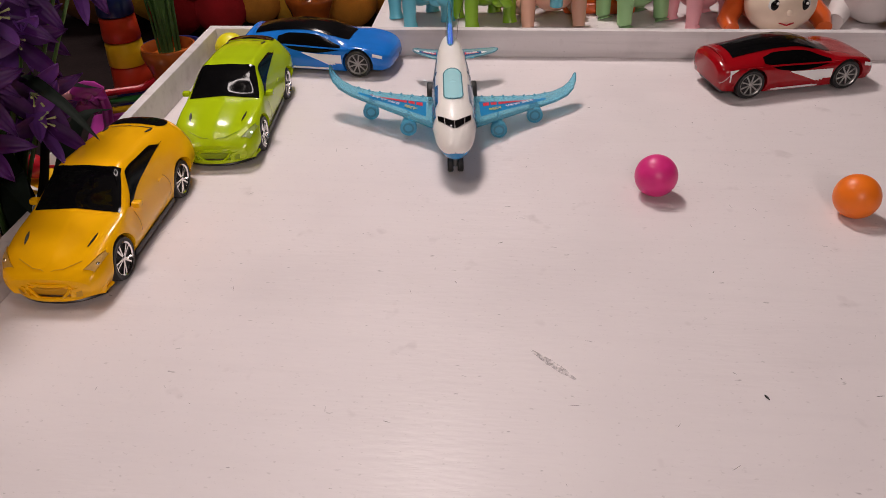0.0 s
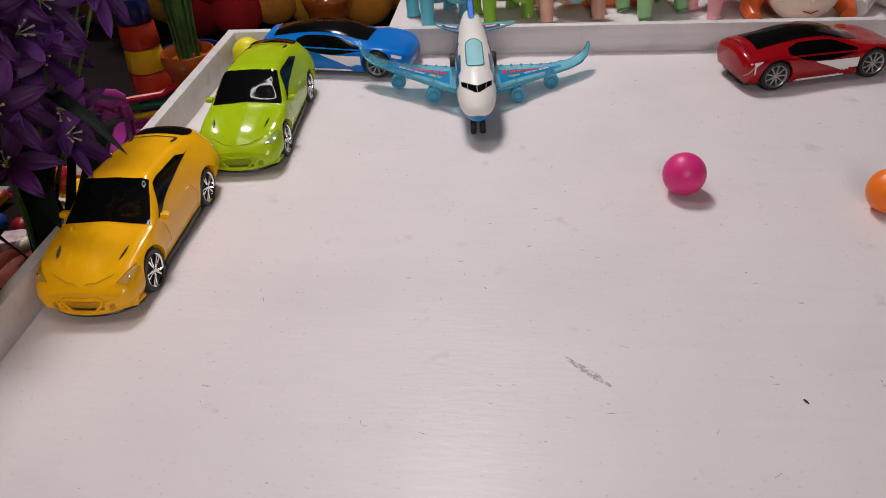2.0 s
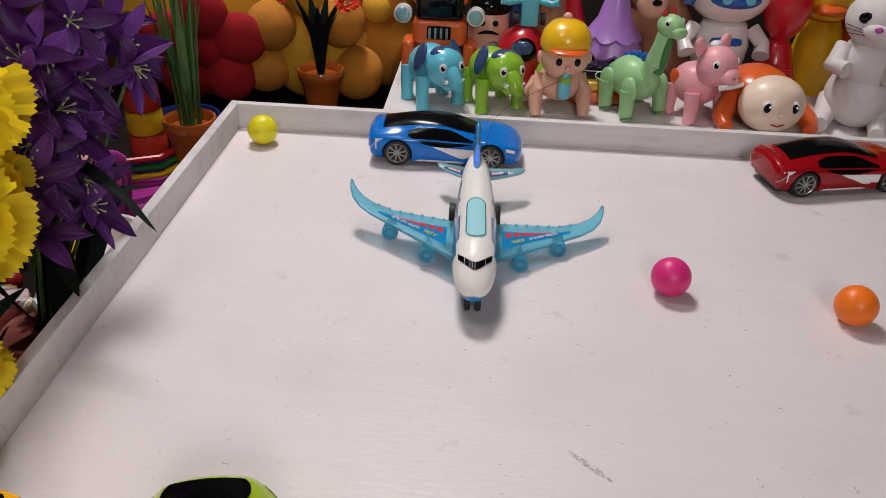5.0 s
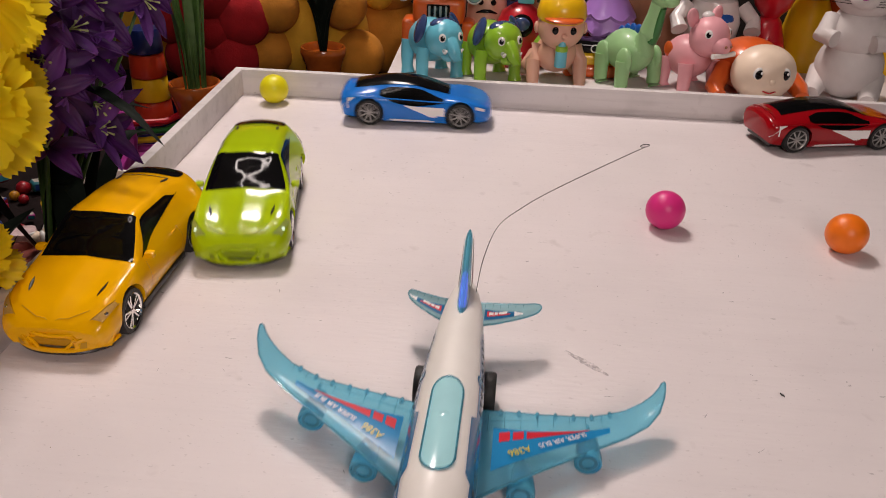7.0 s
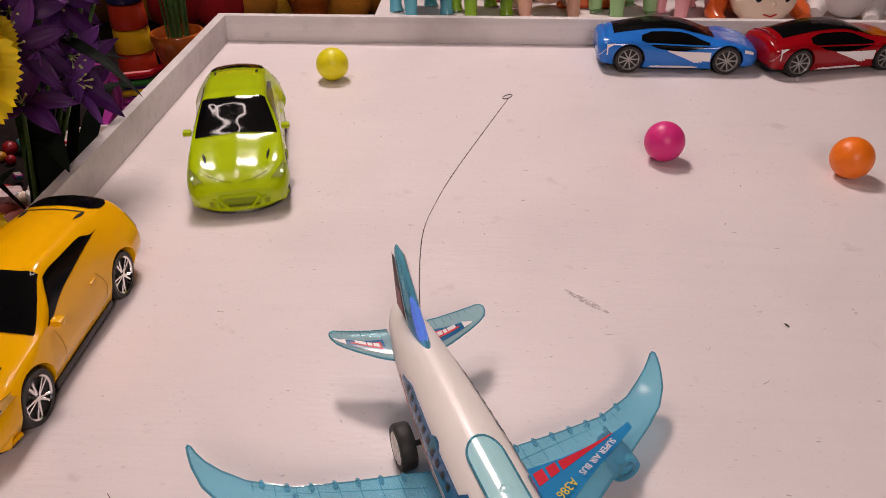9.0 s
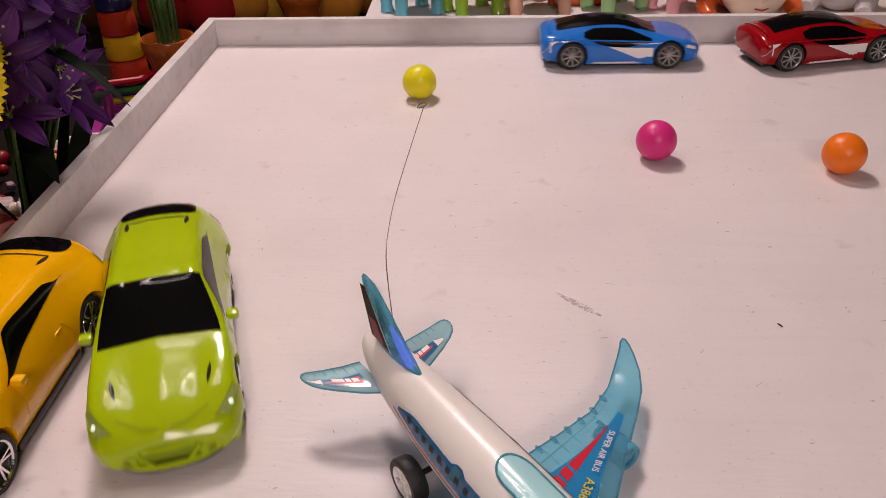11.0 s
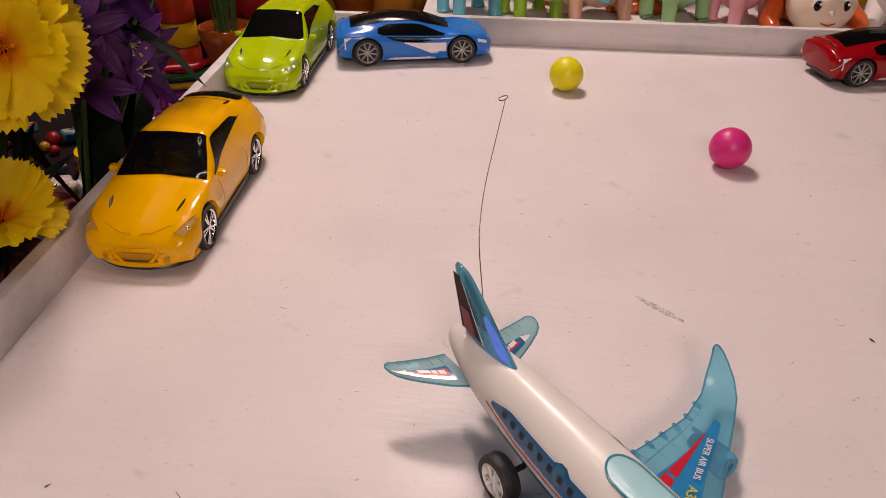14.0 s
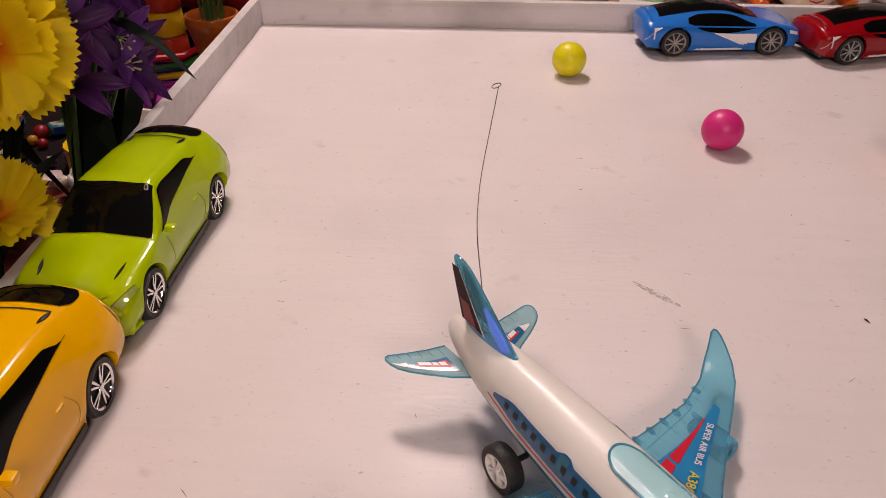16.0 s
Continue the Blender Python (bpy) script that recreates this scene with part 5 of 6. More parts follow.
part("chest_plate", ball(0.028, (0.030, 0, 0.088), (0.5, 1, 0.6), n=18), T_DBLUE, t)
for s in (1, -1):
    part("eye_ring", lathe([(0.0075, 0), (0.0075, 0.002), (0.005, 0.002)], 16, "x", pose(0.057, s * 0.018, 0.163)), T_LBLUE, t)
    part("ear_pad", lathe([(0.026, -0.006), (0.026, 0.006), (0.012, 0.010)], 20, "y", pose(0, s * 0.063, 0.165)), T_RED if s > 0 else T_DBLUE, t)
    part("arm", tube([(0, s * 0.046, 0.105), (0.016, s * 0.064, 0.085), (0.034, s * 0.060, 0.070)], [0.013, 0.012, 0.014], 12), T_WHITE, t)
    part("leg", lathe([(0.018, 0), (0.020, 0.01), (0.014, 0.035)], 16, "z", pose(0.0, s * 0.022, 0)), T_WHITE, t)
multi("egg_toy", [(lathe([(0.012, 0.088), (0.030, 0.11), (0.040, 0.145), (0.037, 0.175), (0.022, 0.196), (0.001, 0.202)], 28), T_RED), (lathe([(0.036, 0), (0.038, 0.03), (0.020, 0.085), (0.014, 0.092)], 24), T_RED)], "plain red rounded plastic toy", "toy", pose(0.830, 0.285, 0, 0, 0, 0), "toys in the second row")
t = thing("toy_duck", "yellow plastic toy duck with orange beak", "toy duck", pose(0.905, 0.315, 0, 0, 0, -100), group="toys in the second row")
part("body", lathe([(0.04, 0), (0.044, 0.04), (0.034, 0.1), (0.026, 0.12)], 24), T_YEL, t)
hd = part("head", ball(0.042, (0, 0, 0.158), (0.95, 1, 1.1), n=26), T_YEL, t)
part("beak", ball(0.026, (0.036, 0, 0.142), (0.9, 1.05, 0.35), n=18), T_ORANGE, hd)
for s in (1, -1):
    eye(hd, (0.034, s * 0.020, 0.170), 0.0085, (1, s * 0.5, 0.1))
# spiky red rubber toy beside the cat
b = ball(0.022, (0, 0, 0.03), n=16)
for k in range(60):
    a, z = random.uniform(0, 6.28), random.uniform(-0.6, 1)
    q = math.sqrt(1 - z * z)
    d = Vector((q * math.cos(a), q * math.sin(a), z))
    c = Vector((0, 0, 0.03))
    tube([c + d * 0.02, c + d * 0.032, c + d * 0.044 + Vector((0, 0, -0.004))], [0.0035, 0.0025, 0.0008], 5, b)
solid("spiky_ball", b, T_RED, "red spiky rubber ball on the shelf", "ball", pose(0.812, 0.232, 0))
multi("clear_toy", [(ball(0.030, (0, 0, 0.030), (1, 1.2, 1), n=20), M_CLEAR), (ball(0.014, (0.005, 0.01, 0.028), n=14), T_ORANGE), (ball(0.012, (0.0, -0.015, 0.024), n=14), T_DGREEN)], "clear plastic toy ball with coloured pieces inside", "toy", pose(0.745, 0.222, 0), "toys in the second row")
# tall toys that close the row behind
for k, (x, h, r, mm, lb) in enumerate(((0.46, 0.20, 0.035, T_BROWN, "brown"), (0.665, 0.22, 0.035, T_BROWN, "dark brown"), (0.97, 0.21, 0.045, T_ORANGE, "orange"), (1.06, 0.2, 0.05, T_YEL, "yellow"), (0.40, 0.21, 0.03, T_NAVY, "smoky"), (0.49, 0.19, 0.03, T_RED, "red"))):
    multi("skittle", [(lathe([(r, 0), (r * 1.08, h * 0.15), (r * 0.9, h * 0.45), (r * 0.5, h * 0.64), (r * 0.66, h * 0.82), (r * 0.45, h * 0.95), (0.001, h)], 24), mm)], lb + " rounded plastic toy at the back of the shelf", "toy", pose(x, 0.335, 0), "toys at the back")

# ---- left side: pots, cushions, flowers and toys on the bench ----
M_POT = mat("glazed_orange_pot", (0.38, 0.085, 0.012), 0.2, coat=0.7, var=0.35, scale=40)
M_STEM = mat("green_stem", (0.06, 0.13, 0.03), 0.5, var=0.35, scale=60)
M_DLEAF = mat("dark_leaf", (0.008, 0.012, 0.009), 0.6, var=0.4, scale=40, spec=0.06)
M_PURPLE = mat("purple_petal", (0.075, 0.012, 0.125), 0.5, var=0.45, scale=35, bump=0.3, bscale=150, sss=0.05)
M_VIOLET = mat("violet_petal", (0.17, 0.05, 0.29), 0.5, var=0.35, scale=30, bump=0.3, bscale=150, sss=0.05)
M_STAMEN = mat("pale_stamen", (0.5, 0.52, 0.25), 0.6)
M_PLUSHO = mat("orange_plush", (0.52, 0.20, 0.02), 0.95, var=0.25, scale=25, bump=0.9, bscale=260)
M_PLUSHY = mat("yellow_plush", (0.72, 0.38, 0.03), 0.95, var=0.2, scale=20, bump=0.9, bscale=260)
M_PLUSHR = mat("red_plush", (0.33, 0.006, 0.010), 0.95, var=0.25, scale=25, bump=0.9, bscale=260)


def petal_material():
    """Yellow silk that turns orange towards the flower's heart, with fine veins."""
    m = mat("yellow_petal", (1.0, 0.74, 0.018), 0.6, var=0.08, scale=60, bump=0.4, bscale=120, sss=0.08)
    nt = m.node_tree
    b = nt.nodes["Principled BSDF"]
    src = b.inputs["Base Color"].links[0].from_socket
    co = nt.nodes.new("ShaderNodeTexCoord")
    sp = nt.nodes.new("ShaderNodeSeparateXYZ")
    nt.links.new(co.outputs["Object"], sp.inputs[0])
    r = nt.nodes.new("ShaderNodeMapRange")
    r.inputs[1].default_value, r.inputs[2].default_value, r.inputs[3].default_value, r.inputs[4].default_value = 0.002, 0.022, 0.8, 0.0
    nt.links.new(sp.outputs[0], r.inputs[0])
    mx = nt.nodes.new("ShaderNodeMix")
    mx.data_type = "RGBA"
    nt.links.new(r.outputs[0], mx.inputs[0])
    nt.links.new(src, mx.inputs[6])
    mx.inputs[7].default_value = (0.85, 0.16, 0.005, 1)
    nt.links.new(mx.outputs[2], b.inputs["Base Color"])
    return m


M_YPETAL = petal_material()


def let_light_through(m, share):
    """Thin silk: part of the light passes to the other side."""
    nt = m.node_tree
    b = nt.nodes["Principled BSDF"]
    tr = nt.nodes.new("ShaderNodeBsdfTranslucent")
    nt.links.new(b.inputs["Base Color"].links[0].from_socket, tr.inputs["Color"])
    mx = nt.nodes.new("ShaderNodeMixShader")
    mx.inputs[0].default_value = share
    nt.links.new(b.outputs[0], mx.inputs[1])
    nt.links.new(tr.outputs[0], mx.inputs[2])
    nt.links.new(mx.outputs[0], nt.nodes["Material Output"].inputs[0])


let_light_through(M_YPETAL, 0.5)
let_light_through(M_PURPLE, 0.3)
let_light_through(M_VIOLET, 0.3)


def petal_mesh(name, length, width, profile, curl, cup, teeth, ruffle, seed, material):
    rnd = random.Random(seed)
    nu, nv = 14, 16
    rows = []
    for i in range(nu + 1):
        u = i / nu
        w = width * profile(u)
        row = []
        for j in range(nv + 1):
            v = 2 * j / nv - 1
            x = length * u * (1 - 0.10 * v * v * (1 if teeth else 0.2))
            if teeth and i == nu:
                x += length * (0.035 if j % 2 else -0.035) * rnd.uniform(0.6, 1.3)
            z = curl * length * u * u + cup * w * v * v + ruffle * math.sin(v * 9 + seed) * u * u * length + 0.02 * length * math.sin(v * 21 + seed) * u * (1 if teeth else 0.3)
            row.append((x, w * v, z))
        rows.append(row)
    me = mesh_of(grid_mesh(rows), name)
    me.materials.append(material)
    smooth(me, 80)
    return me


PURPLES = [petal_mesh("petal", 0.048 + 0.005 * k, 0.0098, lambda u: math.sin(math.pi * min(1, u * 0.94 + 0.06)) ** 0.75, (-0.35, 0.25, -0.15)[k], 0.45, False, 0.02, k, (M_PURPLE, M_VIOLET, M_PURPLE)[k]) for k in range(3)]
YELLOWS = [petal_mesh("petal", 0.050 + 0.003 * k, 0.021, lambda u: 0.25 + 0.75 * u ** 0.7, (-0.25, 0.12, -0.05)[k], 0.15, True, 0.03, k, M_YPETAL) for k in range(3)]


def flower(parent, c, way, petals, n, tilt, size, label, heart, rings=1):
    """A flower under a plant: petals round a heart."""
    f = new("flower")
    f.parent = parent
    f["label"] = label
    f.matrix_basis = Matrix.Translation(c) @ Vector(way).to_track_quat("Z", "Y").to_matrix().to_4x4() @ Matrix.Scale(size, 4)
    for q in range(rings):
        for k in range(n):
            o = new("petal", petals[(k + q) % len(petals)])
            o.parent = f
            o.matrix_basis = pose(0, 0, 0.002 * q, 0, 0, 360 * (k + 0.5 * q) / n + random.uniform(-9, 9)) @ pose(0.003, 0, 0, random.uniform(-14, 14), -(tilt + 22 * q) + random.uniform(-12, 12), 0)
    h = bmesh.new()
    for k in range(5):
        a = k * 1.257
        tube([(0, 0, 0), (0.004 * math.cos(a), 0.004 * math.sin(a), 0.012), (0.008 * math.cos(a), 0.008 * math.sin(a), 0.02)], [0.0008, 0.0007, 0.0014], 5, h)
    part("flower_heart", h, heart, f)
    return f


def leaf(parent, pts, w, material=None):
    """A long pointed leaf along points, folded on its midrib."""
    rows = []
    n = len(pts)
    tab = [(i / (n - 1), *p) for i, p in enumerate(pts)]
    for i in range(19):
        u = i / 18
        p = Vector(spline(tab, u))
        d = (Vector(spline(tab, min(1, u + 0.03))) - Vector(spline(tab, max(0, u - 0.03)))).normalized()
        s = d.cross(Vector((0, 0, 1))).normalized()
        ww = w * math.sin(math.pi * min(1, 0.12 + 0.88 * u)) ** 0.8
        rows.append([p + s * ww * v + Vector((0, 0, abs(v) * ww * 0.35)) for v in (-1, -0.5, 0, 0.5, 1)])
    return part("leaf", grid_mesh(rows), material or M_DLEAF, parent)


def pot(name, label, r, h, at, material=None):
    t = thing(name, label, "potted plant", pose(*at))
    part("pot", lathe([(r * 0.50, 0), (r * 0.54, 0.004), (r * 0.66, h * 0.45), (r * 0.86, h * 0.78), (r * 0.98, h * 0.86), (r * 1.06, h * 0.92), (r * 1.07, h * 0.96), (r * 1.02, h * 0.995), (r * 0.94, h), (r * 0.88, h * 0.97), (r * 0.84, h * 0.90), (0.001, h * 0.88)], 36), material or M_POT, t, "glazed orange-brown pot" if not material else "dark pot")
    return t


# purple flowers by the tray's left rim
purple = pot("flower_plant", "artificial purple flowers with dark leaves in a red-brown pot", 0.05, 0.09, (-0.085, -0.43, -0.13), mat("red_brown_pot", (0.16, 0.03, 0.02), 0.4, var=0.3))
base = Vector((-0.085, -0.43, -0.13))
PF = [(0.021, -0.406, 0.271), (0.033, -0.342, 0.233), (0.014, -0.440, 0.252), (0.018, -0.402, 0.219), (0.006, -0.462, 0.254), (0.011, -0.438, 0.203), (0.040, -0.346, 0.213), (0.001, -0.474, 0.230), (0.013, -0.423, 0.181), (0.000, -0.472, 0.185), (0.015, -0.424, 0.130), (0.004, -0.486, 0.160), (0.018, -0.434, 0.108), (0.004, -0.500, 0.115), (0.010, -0.315, 0.242), (-0.020, -0.315, 0.220),
      (-0.03, -0.40, 0.29), (-0.02, -0.36, 0.17), (-0.03, -0.44, 0.15), (-0.03, -0.39, 0.09), (0.0, -0.36, 0.30), (-0.01, -0.45, 0.30)]
for k, p in enumerate(PF):
    p = Vector(p) + Vector((-0.022, 0.0, -0.004))
    way = Vector((0.55 + random.uniform(-0.5, 0.4), -0.75 + random.uniform(-0.35, 0.5), 0.35 + random.uniform(-0.6, 0.5)))
    q = p - base
    flower(purple, tuple(q), tuple(way), PURPLES, 6, 28, 0.86, "purple silk flower", M_STAMEN)
    part("stem", tube([(0, 0, 0.07), tuple(Vector((q.x * 0.35, q.y * 0.35, q.z * 0.45 + 0.02))), tuple(q)], [0.0028, 0.0022, 0.0016], 7), M_STEM, purple)
for pts, w in (
    ([(0.0, 0.02, 0.17), (0.06, 0.01, 0.262), (0.12, -0.03, 0.268), (0.168, -0.058, 0.243)], 0.0075),
    ([(0, 0, 0.08), (0.03, -0.01, 0.16), (0.06, -0.035, 0.19), (0.085, -0.06, 0.17)], 0.014),
    ([(0, 0, 0.08), (0.02, 0.03, 0.19), (0.05, 0.07, 0.23), (0.09, 0.1, 0.22)], 0.013),
    ([(0, 0, 0.08), (-0.02, -0.04, 0.17), (-0.01, -0.09, 0.22)], 0.014),
    ([(0, 0, 0.08), (0.05, -0.05, 0.13), (0.07, -0.09, 0.125)], 0.016),
    ([(0, 0, 0.07), (0.04, -0.015, 0.12), (0.052, -0.03, 0.20), (0.055, -0.04, 0.27)], 0.015),
    ([(0, 0, 0.07), (0.03, 0.03, 0.12), (0.05, 0.05, 0.2), (0.06, 0.06, 0.25)], 0.015),
    ([(0, 0, 0.07), (0.02, 0.06, 0.1), (0.04, 0.12, 0.17), (0.06, 0.16, 0.17)], 0.013),
):
    leaf(purple, pts, w)

# yellow flowers nearer to the camera
yplant = pot("flower_plant", "artificial yellow ruffled flowers with dark stems in a red-brown pot", 0.058, 0.11, (-0.105, -0.58, -0.13), mat("brown_pot", (0.13, 0.028, 0.02), 0.35, var=0.3))
ybase = Vector((-0.105, -0.58, -0.13))
for c, way, s in (
    ((0.004, -0.592, 0.176), (0.45, -0.8, 0.35), 1.02), ((-0.040, -0.572, 0.162), (-0.1, -0.85, -0.2), 0.9), ((-0.014, -0.625, 0.056), (0.2, -0.14, 0.97), 0.85), ((-0.042, -0.545, 0.186), (0.1, -0.85, 0.5), 0.95),
    ((0.000, -0.545, 0.250), (0.35, -0.85, 0.0), 0.95), ((-0.012, -0.500, 0.222), (0.5, -0.8, 0.2), 0.6), ((-0.020, -0.515, 0.170), (0.5, -0.8, 0.1), 0.7), ((-0.085, -0.600, 0.105), (-0.3, -0.9, 0.2), 0.9), ((-0.05, -0.56, 0.24), (-0.2, -0.9, 0.2), 0.95),
):
    q = Vector(c) - ybase + Vector((-0.020, 0, 0))
    flower(yplant, tuple(q), way, YELLOWS, 7, 20, s, "yellow ruffled silk flower with orange heart", M_YPETAL, 2)
    part("stem", tube([(0, 0, 0.08), tuple(Vector((q.x * 0.4, q.y * 0.4 + 0.01, q.z * 0.5))), tuple(q - Vector(way).normalized() * 0.008)], [0.003, 0.0025, 0.002], 7), M_DLEAF, yplant)
for pts in ([(0, 0, 0.09), (0.03, 0.03, 0.16), (0.05, 0.06, 0.22)], [(0, 0, 0.09), (0.04, -0.03, 0.15), (0.07, -0.05, 0.17)], [(0, 0, 0.09), (0.05, 0.02, 0.14), (0.075, 0.03, 0.18)], [(0, 0, 0.09), (0.02, 0.06, 0.14), (0.05, 0.1, 0.17)]):
    leaf(yplant, pts, 0.014)

# two glazed pots with upright stems
p1 = pot("potted_plant", "orange glazed pot with a bunch of upright green stems", 0.036, 0.15, (-0.066, -0.018, -0.13))
for k in range(16):
    a, r = random.uniform(0, 6.28), random.uniform(0, 0.014)
    x, y = r * math.cos(a), r * math.sin(a)
    part("stem", tube([(x, y, 0.12), (x * 1.3, y * 1.3, 0.2), (x * 2.2, y * 2.2, 0.33)], [0.002, 0.0018, 0.0014], 6), M_STEM, p1)
for k in range(5):
    a = k * 1.3
    leaf(p1, [(0, 0, 0.12), (0.015 * math.cos(a), 0.015 * math.sin(a), 0.22), (0.04 * math.cos(a), 0.04 * math.sin(a), 0.33)], 0.007, M_STEM)
p2 = pot("potted_plant", "orange glazed pot with dark leaves and red flowers", 0.038, 0.14, (0.068, 0.25, -0.13))
for k in range(9):
    a = k * 0.7
    leaf(p2, [(0, 0, 0.12), (0.012 * math.cos(a), 0.012 * math.sin(a), 0.19), (0.045 * math.cos(a), 0.045 * math.sin(a), 0.255)], 0.010)
REDS = [petal_mesh("petal", 0.024, 0.010, lambda u: 0.3 + 0.7 * u ** 0.7, 0.2, 0.2, True, 0.05, 5 + k, mat("red_petal", (0.75, 0.07, 0.02), 0.6, var=0.15)) for k in range(2)]
for c in ((0.05, -0.02, 0.255), (-0.045, 0.0, 0.262), (0.0, -0.02, 0.285), (0.055, 0.02, 0.28)):
    flower(p2, c, (c[0] * 8, -0.8, 0.7), REDS, 9, 35, 1.0, "small orange-red flower", M_STAMEN)

# plush toys and cushions
pc = [(ball(0.10, (0, 0, 0.12), (1, 0.9, 1.0), n=28), M_PLUSHY), (ball(0.075, (0, -0.02, 0.25), (1.1, 0.95, 0.95), n=26), M_PLUSHY), (ball(0.05, (-0.085, -0.06, 0.10), (1, 1, 1), n=20), M_PLUSHO), (ball(0.05, (0.085, -0.06, 0.09), n=20), M_PLUSHO), (ball(0.045, (0.06, -0.08, 0.19), n=20), M_PLUSHO), (ball(0.045, (-0.065, -0.08, 0.18), n=20), M_PLUSHO), (ball(0.03, (0.055, -0.01, 0.315), n=16), M_PLUSHO), (ball(0.03, (-0.055, -0.01, 0.315), n=16), M_PLUSHO)]
t = thing("plush_bear", "yellow-orange plush bear sitting behind the tray", "plush toy", pose(0.02, 0.43, -0.13, 0, 0, 4))
for nm, (b, mm) in zip(("body", "head", "paw", "paw", "paw", "paw", "ear", "ear"), pc):
    part(nm, b, mm, t)
t = thing("plush_bear", "orange plush bear behind the tray", "plush toy", pose(0.145, 0.52, -0.13, 0, 0, -10))
for nm, r, c, mm in (("body", 0.08, (0, 0, 0.1), M_PLUSHO), ("head", 0.06, (0, -0.01, 0.2), M_PLUSHO), ("ear", 0.025, (0.05, 0, 0.25), M_PLUSHO), ("ear", 0.025, (-0.05, 0, 0.25), M_PLUSHO), ("muzzle", 0.03, (0, -0.055, 0.19), M_PLUSHY)):
    part(nm, ball(r, c, n=22), mm, t)
b = ball(0.045, (0, 0, 0), (1, 0.6, 1), n=20)
for k in range(5):
    a = k * 1.2566 + 0.3
    ball(0.056, (0.075 * math.cos(a), 0, 0.075 * math.sin(a)), (1, 0.55, 1), b, 20)
solid("flower_cushion", b, M_PLUSHR, "dark red flower-shaped plush cushion", "cushion", pose(-0.150, 0.30, 0.015, 8, 0, 10) @ Matrix.Scale(0.86, 4))
solid("cushion", ball(0.14, (0, 0, 0), (1.3, 0.5, 1.1), n=30), M_PLUSHY, "round yellow plush cushion leaning at the back", "cushion", pose(-0.20, 0.44, 0.02, 12, 0, 10))
solid("cushion", ball(0.14, (0, 0, 0), (1.0, 0.5, 1.2), n=30), M_PLUSHO, "round orange plush cushion leaning at the back", "cushion", pose(-0.06, 0.53, 0.03, 12, 0, -6))
solid("cushion", ball(0.13, (0, 0, 0), (1.1, 0.5, 1.1), n=30), mat("brown_plush", (0.16, 0.06, 0.015), 0.95, var=0.25, bump=0.9, bscale=260), "brown plush cushion leaning at the back", "cushion", pose(-0.42, 0.50, 0.0, 12, 0, 10))

solid("bowl", lathe([(0.02, 0), (0.036, 0.008), (0.05, 0.05), (0.052, 0.053), (0.048, 0.053), (0.034, 0.012), (0.001, 0.008)], 32), toy_plastic("dark_blue_plastic", (0.008, 0.02, 0.13)), "dark blue plastic bowl by the glazed pot", "bowl", pose(-0.112, 0.085, -0.075))
solid("box", box(-0.05, -0.05, 0, 0.05, 0.05, 0.055, 0.004), M_CLOTH, "dark cloth-covered box under the bowl", "box", pose(-0.112, 0.095, -0.13))
# stacking tower
T_NAVYBLUE = toy_plastic("navy_plastic", (0.008, 0.018, 0.11))
T_REDORANGE = toy_plastic("orange_red_plastic", (0.62, 0.045, 0.015))
t = thing("stacking_tower", "stacked coloured plastic rings in yellow, red, blue and green", "toy tower", pose(-0.150, 0.02, -0.13))
for k, (mm, r) in enumerate(((T_DGREEN, 0.030), (T_NAVYBLUE, 0.029), (T_REDORANGE, 0.028), (T_YEL, 0.027), (T_REDORANGE, 0.026), (T_NAVYBLUE, 0.025))):
    part("ring", lathe([(r * 0.3, k * 0.036), (r, k * 0.036 + 0.001), (r * 1.03, k * 0.036 + 0.004), (r * 0.96, k * 0.036 + 0.033), (r * 0.9, k * 0.036 + 0.0355), (r * 0.3, k * 0.036 + 0.036)], 30), mm, t)
# magenta toy chair with a scroll
t = thing("toy_chair", "magenta plastic toy chair with scrolled arm", "toy chair", pose(-0.150, -0.055, -0.13, 0, 0, 20))
part("seat", box(-0.04, -0.05, 0.02, 0.05, 0.05, 0.045, 0.008, None, 3), T_MAGENTA, t)
sp = [(0.018 * (1 - k / 26) * math.cos(k * 0.5) - 0.02, -0.045, 0.105 + 0.018 * (1 - k / 26) * math.sin(k * 0.5)) for k in range(24)]
part("scroll", tube(sp[::-1] + [(0.0, -0.045, 0.09), (-0.004, -0.045, 0.06), (-0.02, -0.045, 0.03)], 0.0068, 10, None, 1.6), T_MAGENTA, t)
part("rail", tube([(-0.03, -0.04, 0.112), (-0.07, -0.03, 0.112)], 0.009, 12), T_PINK, t)
for k, mm in enumerate((T_RED, T_DGREEN, T_YEL, T_MAGENTA)):
    part("band", tube([(0.0, -0.03, 0.105 - 0.013 * k), (0.045, -0.015, 0.100 - 0.013 * k), (0.09, 0.02, 0.108 - 0.013 * k)], 0.0048, 8), mm, t)
# basin, tubs and lollipop
solid("tub", lathe([(0.03, 0), (0.045, 0.006), (0.056, 0.04), (0.060, 0.043), (0.055, 0.043), (0.042, 0.01), (0.001, 0.008)], 32), T_WHITE, "white plastic tub on the bench", "tub", pose(-0.118, -0.235, -0.098))
solid("block", box(-0.05, -0.06, 0, 0.05, 0.06, 0.032, 0.004), T_WHITE, "white plastic box under the tub", "box", pose(-0.118, -0.235, -0.13))
multi("toy_lollipop", [(ball(0.0145, (0, 0, 0.0), n=20), T_RED), (tube([(0.012, 0, 0), (0.06, 0.012, -0.006)], 0.0022, 8), T_RED)], "red ball lollipop toy with a red stick", "toy", pose(-0.150, -0.262, -0.040))
